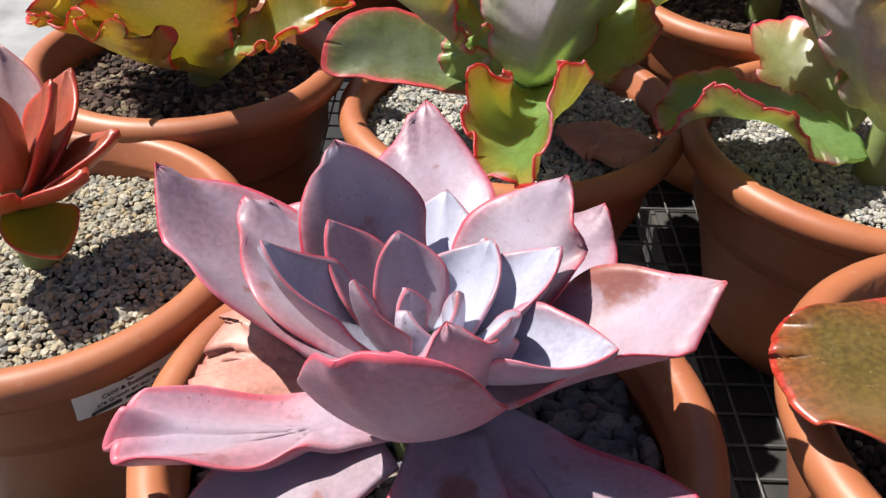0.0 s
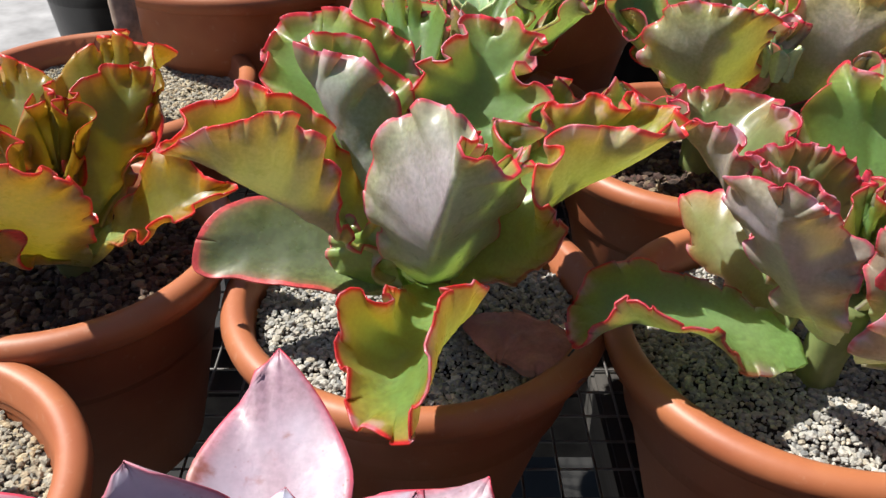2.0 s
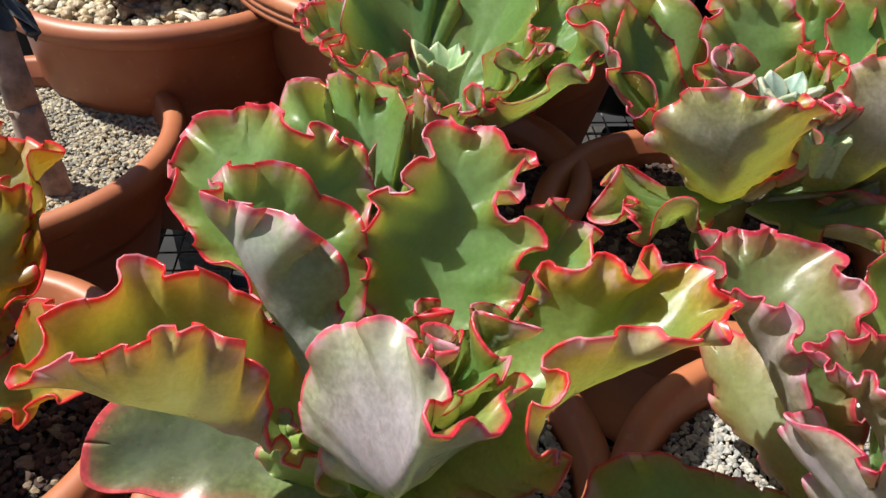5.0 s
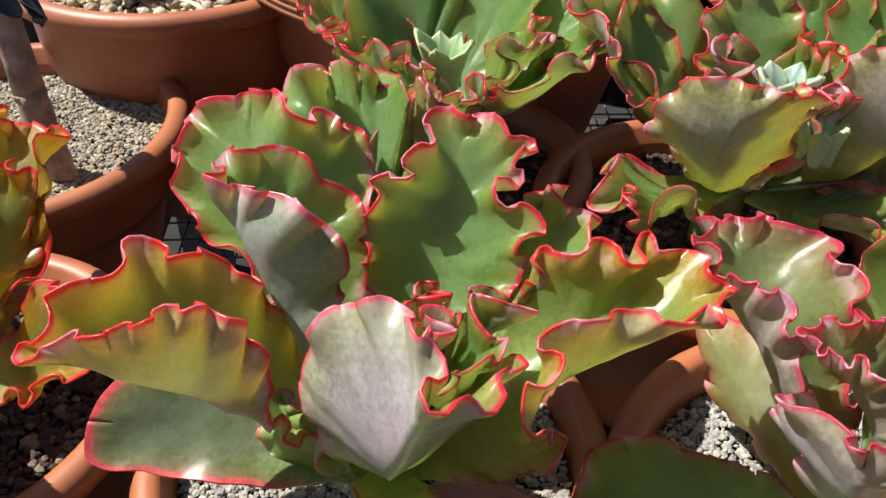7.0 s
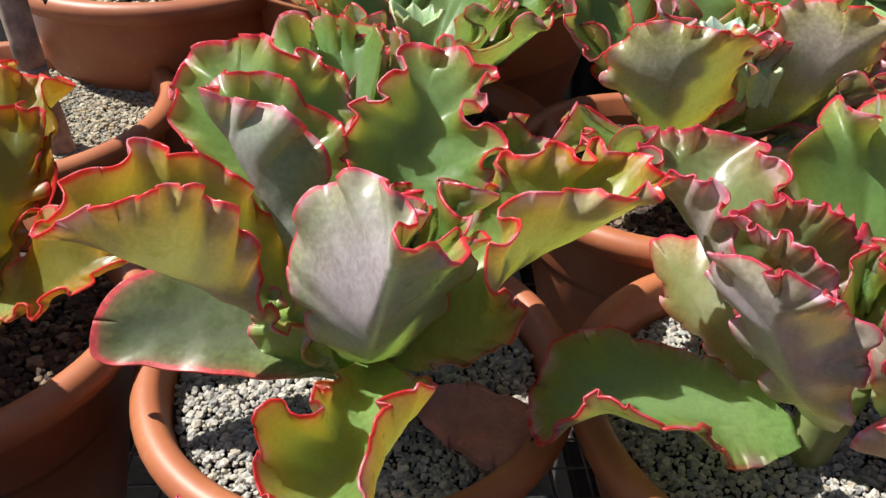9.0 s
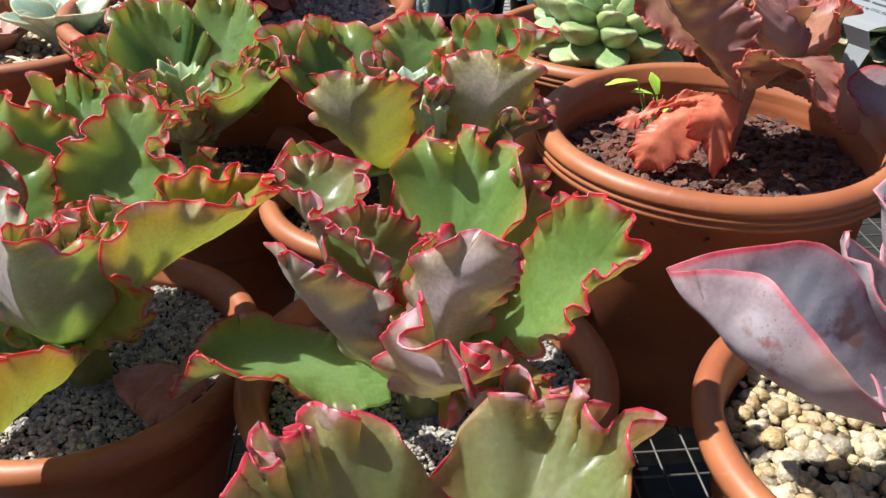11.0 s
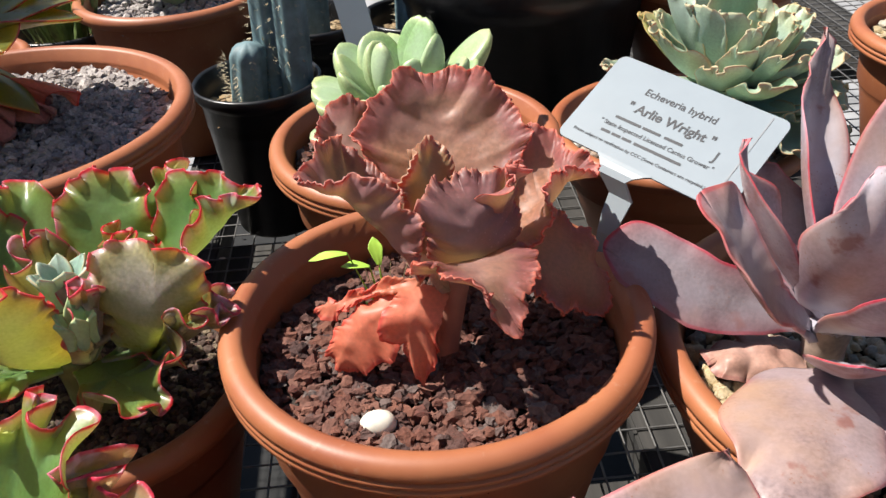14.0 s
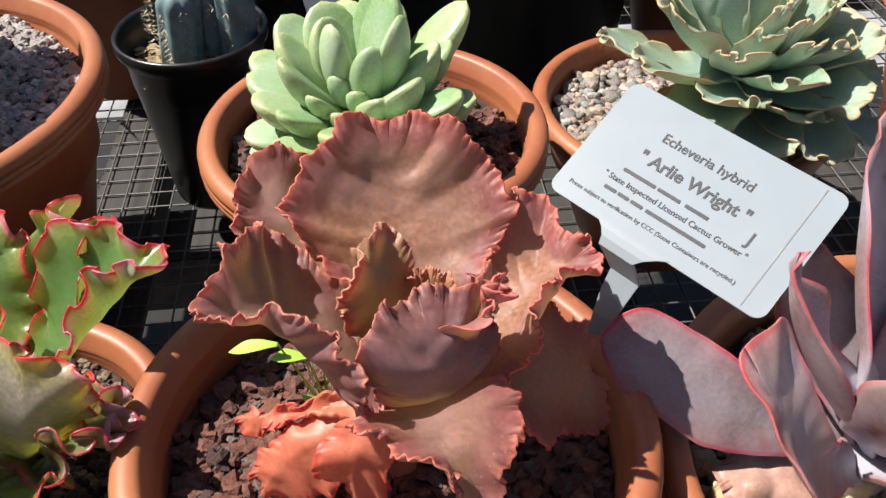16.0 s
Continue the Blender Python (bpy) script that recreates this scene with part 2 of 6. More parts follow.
# the tan core paints in the glow of light through the leaf's inside
RUST = leaf_paint("red_brown_ruffled_leaf", (0.36, 0.19, 0.12), (0.235, 0.076, 0.084), (0.60, 0.19, 0.13), (0.20, 0.064, 0.080), (0.37, 0.23, 0.24), rough=0.5, translucent=0.45, spots=(0.55, 0.40, 0.34), spotty=0.6, through_colour=(0.66, 0.38, 0.16), mid_at=0.45, gloss=0.05, wax=0.6, mottle=0.6, edge_from=0.91, blush=0.15)
SCARRED = leaf_paint("scarred_pink_leaf", (0.31, 0.20, 0.21), (0.33, 0.175, 0.18), (0.44, 0.07, 0.09), (0.33, 0.20, 0.21), (0.40, 0.31, 0.33), rough=0.5, translucent=0.1, gloss=0.0, edge_from=0.88, spots=(0.25, 0.11, 0.07), spotty=0.8, wax=0.7, through_colour=(0.5, 0.25, 0.2), scars=0.7, blush=0.8, mottle=0.35, mid_at=0.55)
# mauve, darker than the lilac partly because the tag's shade is painted in
MAUVE = leaf_paint("shade_darkened_mauve_leaf", (0.23, 0.175, 0.205), (0.26, 0.15, 0.175), (0.38, 0.035, 0.06), (0.25, 0.14, 0.165), (0.36, 0.32, 0.37), rough=0.46, translucent=0.1, gloss=0.0, edge_from=0.88, spots=(0.2, 0.1, 0.06), spotty=0.6, wax=0.7, through_colour=(0.4, 0.2, 0.22), scars=0.4, blush=0.5, mottle=0.3, mid_at=0.55)
CORAL = leaf_paint("dying_coral_leaf", (0.62, 0.19, 0.11), (0.66, 0.19, 0.11), (0.6, 0.09, 0.06), (0.62, 0.2, 0.12), (0.7, 0.36, 0.24), rough=0.6, spots=(0.4, 0.12, 0.07), through_colour=(0.6, 0.16, 0.08))
PALE = leaf_paint("pale_green_leaf", (0.29, 0.43, 0.19), (0.42, 0.52, 0.24), (0.52, 0.56, 0.27), (0.36, 0.49, 0.24), (0.50, 0.60, 0.48), rough=0.5, translucent=0.2, edge_from=0.9, wax=0.5, spotty=0.0, through_colour=(0.4, 0.5, 0.15))
BLUE = leaf_paint("blue_green_leaf", (0.31, 0.45, 0.39), (0.39, 0.51, 0.39), (0.56, 0.50, 0.27), (0.35, 0.48, 0.42), (0.48, 0.60, 0.56), rough=0.5, translucent=0.34, edge_from=0.90, wax=0.6, spotty=0.2, spots=(0.35, 0.3, 0.15), through_colour=(0.4, 0.5, 0.25))
YELLOWING = leaf_paint("yellowing_green_leaf", (0.36, 0.44, 0.26), (0.48, 0.46, 0.18), (0.55, 0.40, 0.13), (0.40, 0.45, 0.25), (0.55, 0.60, 0.45), rough=0.5, translucent=0.34, edge_from=0.90, wax=0.4, spotty=0.2, spots=(0.35, 0.3, 0.15), through_colour=(0.5, 0.5, 0.14))
ORANGE = leaf_paint("orange_red_leaf", (0.34, 0.055, 0.02), (0.42, 0.05, 0.018), (0.55, 0.04, 0.02), (0.26, 0.06, 0.035), (0.45, 0.22, 0.16), rough=0.4, translucent=0.2, edge_from=0.8, spots=(0.2, 0.02, 0.015), through_colour=(0.6, 0.12, 0.03), wax=0.2, spotty=0.7)
GOLD = leaf_paint("golden_green_leaf", (0.125, 0.25, 0.062), (0.26, 0.28, 0.050), (0.64, 0.025, 0.035), (0.31, 0.275, 0.25), (0.46, 0.44, 0.47), wax=0.5, inner_wax=0.08, spotty=0.2, spots=(0.6, 0.55, 0.45), translucent=0.52, through_colour=(0.48, 0.52, 0.055), mid_at=0.5, gloss=0.2, edge_from=0.90, mottle=0.5, frill=0.45, root=(0.27, 0.40, 0.14))
HEART = leaf_paint("tan_heart_leaf", (0.36, 0.22, 0.11), (0.34, 0.22, 0.11), (0.45, 0.25, 0.15), (0.24, 0.11, 0.08), (0.36, 0.26, 0.17), rough=0.5, translucent=0.42, edge_from=0.8, through_colour=(0.5, 0.35, 0.12))
DEAD = leaf_paint("dead_brown_leaf", (0.30, 0.11, 0.09), (0.33, 0.125, 0.10), (0.14, 0.06, 0.05), (0.2, 0.1, 0.075), (0.40, 0.22, 0.18), rough=0.85, translucent=0.04, wax=0.5, through_colour=(0.3, 0.12, 0.06))
DRY_PINK = leaf_paint("dry_pink_leaf", (0.38, 0.17, 0.14), (0.42, 0.2, 0.16), (0.34, 0.12, 0.1), (0.4, 0.2, 0.17), (0.5, 0.33, 0.27), rough=0.85, translucent=0.05, wax=0.6, through_colour=(0.5, 0.22, 0.16))
STEM = plain("green_stem", (0.16, 0.2, 0.07), 0.6, vary=0.3)
UP = Vector((0, 0, 1))


def mesh_of(name, verts, faces, mat, smooth=True):
    me = bpy.data.meshes.new(name)
    me.from_pydata(verts, [], faces)
    me.materials.append(mat)
    if smooth:
        me.polygons.foreach_set("use_smooth", [True] * len(me.polygons))
    me.update()
    return me


def put(name, me, parent=None, label=""):
    ob = new(name, me)
    if parent:
        ob.parent = parent
    return tagged(ob, label)


def part(name, bm, mat, parent, label="", smooth=True):
    me = bpy.data.meshes.new(name)
    bm.to_mesh(me)
    bm.free()
    me.materials.append(mat)
    if smooth:
        me.polygons.foreach_set("use_smooth", [True] * len(me.polygons))
    return put(name, me, parent, label)


def thing(name, x, y, z, label, category, group=""):
    ob = new(name)
    ob.location = (x, y, z)
    ob.empty_display_size = 0.02
    return tagged(ob, label, category, group)


def lathe(profile, n=72):
    """A closed turned surface from (radius, height) pairs, joined end to end."""
    verts, faces = [], []
    k = len(profile)
    for i in range(n):
        a = 2 * math.pi * i / n
        verts += [(r * math.cos(a), r * math.sin(a), z) for r, z in profile]
    for i in range(n):
        j = (i + 1) % n
        for q in range(k - 1):
            faces.append((i * k + q, j * k + q, j * k + q + 1, i * k + q + 1))
    return verts, faces


def pot_profile(r, h, grooves=0):
    """Foot, tapered wall with a faint shoulder, rolled rim, inside wall down to the soil, from the base up."""
    p = [(0.0, 0.0), (0.62 * r, 0.0), (0.66 * r, 0.003), (0.88 * r, h * 0.62), (0.905 * r, h * 0.66), (0.915 * r, h * 0.67), (0.94 * r, h - 0.022)]
    rim, t = r, 0.0088
    if grooves:
        # a deep collar with three ridges
        p[-1] = (0.94 * r, h - 0.027)
        p += [(0.945 * r, h - 0.023), (rim + t * 0.75, h - 0.022), (rim + t * 0.96, h - 0.0208), (rim + t * 0.96, h - 0.0175), (rim + t * 0.80, h - 0.0168), (rim + t * 0.80, h - 0.0160), (rim + t, h - 0.0152), (rim + t, h - 0.0125), (rim + t * 0.82, h - 0.0118), (rim + t * 0.82, h - 0.0110)]
        p += [(rim + t * math.cos(radians(-14 + 149 * k / 7)), h - 0.0085 + t * 0.95 * math.sin(radians(-14 + 149 * k / 7))) for k in range(8)]
    else:
        p += [(0.945 * r, h - 0.017), (rim + t * 0.72, h - 0.016)]
        p += [(rim + t * math.cos(radians(-45 + 180 * k / 8)), h - 0.008 + t * math.sin(radians(-45 + 180 * k / 8))) for k in range(9)]
    p += [(rim - t * 0.9, h - 0.014), (rim - t * 1.05, h - 0.0155), (rim - t * 0.98, h - 0.017), (rim - t * 1.15, h - 0.0195), (rim - t * 1.08, h - 0.021), (rim - t * 1.25, h - 0.0235), (0.92 * r, h - 0.03), (0.9 * r, h - 0.06), (0.0, h - 0.06)]
    return p


def pot(parent, r, h, grooves=0, mat=None, label=""):
    v, f = lathe(pot_profile(r, h, grooves))
    return put("pot", mesh_of("pot", v, f, mat or TERRACOTTA), parent, label)


def rock_shape(rng, fine=False, rough=0.25, flat=0.7):
    bm = bmesh.new()
    bmesh.ops.create_icosphere(bm, subdivisions=2 if fine else 1, radius=1.0)
    sx, sy, sz = rng.uniform(0.7, 1.2), rng.uniform(0.7, 1.2), rng.uniform(flat * 0.7, flat * 1.2)
    off = Vector((rng.uniform(0, 90), rng.uniform(0, 90), rng.uniform(0, 90)))
    for v in bm.verts:
        k = 1 + rough * 2 * noise.noise(v.co * 1.3 + off) + (rough * 1.3 * noise.noise(v.co * 3.5 + off) if fine else 0)
        v.co = Vector((v.co.x * sx, v.co.y * sy, v.co.z * sz)) * k
    vs = np.array([v.co[:] for v in bm.verts])
    fs = np.array([[v.index for v in f.verts] for f in bm.faces])
    bm.free()
    return vs, fs


def gravel(parent, r, z, size, mat, seed, name="gravel", fine=False, smooth=False, mound=0.004, label="", depth_var=0.5, flat=0.7):
    """A bed of loose grains with soil beneath it."""
    rng = random.Random(seed)
    shapes = [rock_shape(rng, fine, (0.3 if smooth else 0.42) if fine else 0.22, flat) for _ in range(14)]
    verts, faces, base = [], [], 0
    step = size * 1.38
    n = int(2 * r / step) + 1
    for layer in (0, 1):
        for i in range(n):
            for j in range(n):
                if layer and rng.random() < 0.5:
                    continue
                x = -r + (i + 0.5 * (j % 2) + rng.uniform(-0.35, 0.35)) * step
                y = -r + (j + rng.uniform(-0.35, 0.35)) * step
                d = math.hypot(x, y)
                if d > r - size * 0.5:
                    continue
                s = size * (0.55 + 0.85 * rng.random() ** 1.6)
                vs, fs = shapes[rng.randrange(14)]
                a, b = rng.uniform(0, 6.28), rng.uniform(-0.5, 0.5)
                ca, sa, cb, sb = math.cos(a), math.sin(a), math.cos(b), math.sin(b)
                m = np.array([[ca, -sa * cb, sa * sb], [sa, ca * cb, -ca * sb], [0, sb, cb]])
                h = z + mound * (1 - (d / r) ** 2) + mound * noise.noise(Vector((x * 30, y * 30, seed))) + layer * size * 0.45 + rng.uniform(-depth_var, depth_var) * size * 0.5
                verts.append(vs @ m.T * s + np.array([x, y, h]))
                faces.append(fs + base)
                base += len(vs)
    me = mesh_of(name, np.concatenate(verts).tolist(), np.concatenate(faces).tolist(), mat, smooth)
    ob = put(name, me, parent, label)
    ob["kind"] = "stuff"
    bm = bmesh.new()
    bmesh.ops.create_circle(bm, cap_ends=True, radius=r, segments=40)
    bmesh.ops.translate(bm, verts=bm.verts, vec=(0, 0, z - size * 0.3))
    part("soil", bm, SOIL, parent, smooth=False)
    return ob


def smooth01(x, a, b):
    t = np.clip((x - a) / (b - a), 0, 1)
    return t * t * (3 - 2 * t)


def leaf(parent, mat, base, tip, hw, roll=0.0, bend=0.15, cup=0.3, ruffle=0.0, waves=7, fold=0.0, curl=0.0, kind="fan", thick=0.0035, seed=0, drop=0.42, foot=0.3, out=None, twist=0.0, tipcurl=0.0, teeth=0.0, reach=0.0125, loop=0.65, keel=0.0, name="leaf", label=""):
    """One fleshy leaf from base to tip, hw its half-width. kind: fan (broad top), spoon (pointed), finger (plump). bend lifts its back into
    an arch (minus: sags), cup raises both sides, ruffle waves the margin, fold throws wide waves, curl rolls the margin, twist turns the top, keel creases the middle."""
    rng = random.Random(seed * 7919 + 13)
    at = Vector(parent.location)
    B, T = Vector(base) - at, Vector(tip) - at
    ax = T - B
    length = ax.length
    fwd = Vector(out) if out else Vector((ax.x, ax.y, 0))
    if fwd.length < 1e-4:
        fwd = Vector((0, -1, 0))
    fwd.normalize()
    t0 = ax.normalized()
    side = fwd.cross(UP).normalized()
    side = (side - t0 * side.dot(t0)).normalized()
    side.rotate(Matrix.Rotation(radians(roll), 3, t0))
    nrm = side.cross(t0).normalized()
    C = (B + T) / 2 + nrm * (bend * length)
    nr, na = ((44, 61) if waves < 11 else (44, 91) if waves < 15 else (60, 121)) if kind == "fan" else (26, 19)
    r, a = np.meshgrid(np.linspace(0, 1, nr), np.linspace(-1, 1, na), indexing="ij")
    if kind == "fan":
        g = foot + (1 - foot) * smooth01(r, 0.02, 0.95) ** 0.85
        y = r * (1 - drop * (0.4 * a ** 2 + 0.6 * a ** 6) * r)
        x = a * g * (1 - 0.12 * np.clip(r - 0.75, 0, 1) / 0.25 * np.abs(a))
        d = np.minimum((1 - r) * length, (1 - np.abs(a)) * hw * g)
        m = np.exp(-d / 0.0125) * smooth01(r, 0.1, 0.4)
        soft = np.exp(-(d / reach) ** 1.7) * smooth01(r, 0.12, 0.5)
        deep = np.exp(-(d / (1.8 * reach)) ** 1.7) * smooth01(r, 0.2, 0.7)
    elif kind == "spoon":
        w = (foot + (1 - foot) * np.sin(np.pi / 2 * np.clip(r / 0.62, 0, 1)) ** 1.3) * np.where(r > 0.55, np.clip(1 - (np.clip(r - 0.55, 0, 1) / 0.45) ** 1.7, 0, 1), 1)
        q1, q2, q3 = (rng.uniform(0, 6.28) for _ in range(3))
        w = w * (1 + 0.045 * np.sin(7 * r + q1 + 2 * np.sign(a)) + 0.03 * np.sin(15 * r + q2 + 4 * np.sign(a)))
        x, y = a * w, r
        m = np.abs(a) ** 5 * smooth01(r, 0.1, 0.3)
        m = np.maximum(m, smooth01(r, 0.95, 1.0))
        soft = np.abs(a) ** 2
        deep = soft
    else:
        w = (foot + (1 - foot) * np.sin(np.pi / 2 * np.clip(r / 0.7, 0, 1))) * np.where(r > 0.6, np.clip(1 - (np.clip(r - 0.6, 0, 1) / 0.4) ** 2.4, 0, 1) ** 0.55, 1)
        x, y = a * w, r
        m = np.abs(a) ** 6 * 0.5 + smooth01(r, 0.85, 1.0) * 0.5
        soft = np.abs(a) ** 2
        deep = soft
    phi = np.arctan2(x * 1.1, y - 0.28)
    p1, p2, p3, p4 = (rng.uniform(0, 6.28) for _ in range(4))
    # distance along the margin, its waves uneven in length and height
    ph = 2 * math.pi * phi * (0.55 * length + 0.35 * hw) / (0.30 / waves)
    ph = ph + 1.6 * np.sin(1.7 * phi + p4) + 0.9 * np.sin(4.1 * phi + p2)
    slow = np.sin(0.47 * ph + p2) + 0.6 * np.sin(0.29 * ph + p4)
    wave = np.sin(ph + p1) + 0.22 * np.sin(1.63 * ph + p2)
    amp = np.clip(0.75 + 0.6 * np.sin(0.37 * ph + p3) + 0.25 * np.sin(3.1 * phi + p4), 0.1, 1.6)
    h = hw * (keel * (np.sqrt(x ** 2 + 0.006) - 0.077) + cup * np.abs(x) ** 1.9 + fold * np.abs(r) ** 2 * np.sin(2.6 * phi + p3) + curl * m) + ruffle * (soft * (wave * amp * 1.35 - 0.45) + 0.7 * deep * slow)
    if teeth:
        h = h + teeth * m ** 4 * np.sin(3.7 * ph + p4)
    if kind == "fan":
        flare = ruffle * (0.42 * np.cos(ph + p1 + 0.6) * amp * soft + 0.4 * np.cos(0.47 * ph + p2) * deep) + teeth * np.cos(3.1 * ph + p4) * soft
        along = -loop * (0.30 / waves) / (2 * math.pi) * np.sin(2 * (ph + p1)) * soft
    else:
        flare = along = 0 * soft
    shrink = 1 - 0.28 * min(1.3, abs(cup)) * np.abs(x) ** 1.5
    xx = x * hw * shrink + flare * np.sin(phi) + along * np.cos(phi)
    Bn, Tn, Cn = (np.array(q) for q in (B, T, C))
    yy = (y + (flare * np.cos(phi) - along * np.sin(phi)) / length)[..., None]
    pos = (1 - yy) ** 2 * Bn + 2 * yy * (1 - yy) * Cn + yy ** 2 * Tn
    tan = 2 * (1 - yy) * (Cn - Bn) + 2 * yy * (Tn - Cn)
    tan /= np.linalg.norm(tan, axis=-1, keepdims=True)
    sd = np.array(side)
    nn = np.cross(sd, tan)
    if twist:
        ang = radians(twist) * (y ** 1.5)[..., None]
        s2, nn = sd * np.cos(ang) + nn * np.sin(ang), nn * np.cos(ang) - sd * np.sin(ang)
    else:
        s2 = sd
    pos = pos + xx[..., None] * s2 + (h + tipcurl * hw * smooth01(y, 0.7, 1.05) ** 1.5)[..., None] * nn
    if kind == "finger":
        th = thick * (1 - np.abs(a) ** 2.5) ** 0.5 * np.sin(np.pi * np.clip(r * 0.92 + 0.08, 0, 1)) ** 0.6 + 0.0003
        top, bot = pos + (th * 0.45)[..., None] * nn, pos - (th * 0.75)[..., None] * nn
    else:
        # surface normals, for an even thickness
        du, dv = np.gradient(pos, axis=0), np.gradient(pos, axis=1)
        ns = np.cross(dv, du)
        ns /= np.maximum(np.linalg.norm(ns, axis=-1, keepdims=True), 1e-9)
        flip = np.sign((ns * nn).sum(-1, keepdims=True))
        ns = ns * np.where(flip == 0, 1, flip)
        ns = nn * 0.3 + ns * 0.7
        th = thick * ((1 - 0.72 * m ** 3) * (1.15 - 0.4 * r)) * (0.6 + 0.8 * (1 - np.abs(a)) ** 1.5)
        top, bot = pos + (th / 2)[..., None] * ns, pos - (th / 2)[..., None] * ns
    n = nr * na
    verts = np.concatenate([top.reshape(-1, 3), bot.reshape(-1, 3)])
    idx = np.arange(n).reshape(nr, na)
    q = np.stack([idx[:-1, :-1], idx[:-1, 1:], idx[1:, 1:], idx[1:, :-1]], -1).reshape(-1, 4)
    ring = np.concatenate([idx[0, :-1], idx[:-1, -1], idx[-1, :0:-1], idx[:0:-1, 0]])
    nxt = np.roll(ring, -1)
    rim = np.stack([nxt, ring, ring + n, nxt + n], -1)
    faces = np.concatenate([q, q[:, ::-1] + n, rim])
    me = mesh_of(name, verts.tolist(), faces.tolist(), mat)
    mv = np.concatenate([m.reshape(-1)] * 2).astype(np.float32)
    uv = np.concatenate([np.zeros(n), np.ones(n)]).astype(np.float32)
    me.attributes.new("margin", "FLOAT", "POINT").data.foreach_set("value", mv)
    me.attributes.new("under", "FLOAT", "POINT").data.foreach_set("value", uv)
    return put(name, me, parent, label)


def spline(points, n=60):
    """A smooth curve through the points, n steps from each to the next."""
    p = [np.array(q, float) for q in points]
    p = [2 * p[0] - p[1]] + p + [2 * p[-1] - p[-2]]
    out = []
    for i in range(1, len(p) - 2):
        a, b, c, d = p[i - 1], p[i], p[i + 1], p[i + 2]
        k = [0.0]
        for u, v in ((a, b), (b, c), (c, d)):
            k.append(k[-1] + max(1e-5, np.linalg.norm(v - u)) ** 0.5)
        for t in np.linspace(k[1], k[2], n, endpoint=False):
            a1 = (k[1] - t) / (k[1] - k[0]) * a + (t - k[0]) / (k[1] - k[0]) * b
            a2 = (k[2] - t) / (k[2] - k[1]) * b + (t - k[1]) / (k[2] - k[1]) * c
            a3 = (k[3] - t) / (k[3] - k[2]) * c + (t - k[2]) / (k[3] - k[2]) * d
            b1 = (k[2] - t) / (k[2] - k[0]) * a1 + (t - k[0]) / (k[2] - k[0]) * a2
            b2 = (k[3] - t) / (k[3] - k[1]) * a2 + (t - k[1]) / (k[3] - k[1]) * a3
            out.append((k[2] - t) / (k[2] - k[1]) * b1 + (t - k[1]) / (k[2] - k[1]) * b2)
    out.append(p[-2])
    return np.array(out)


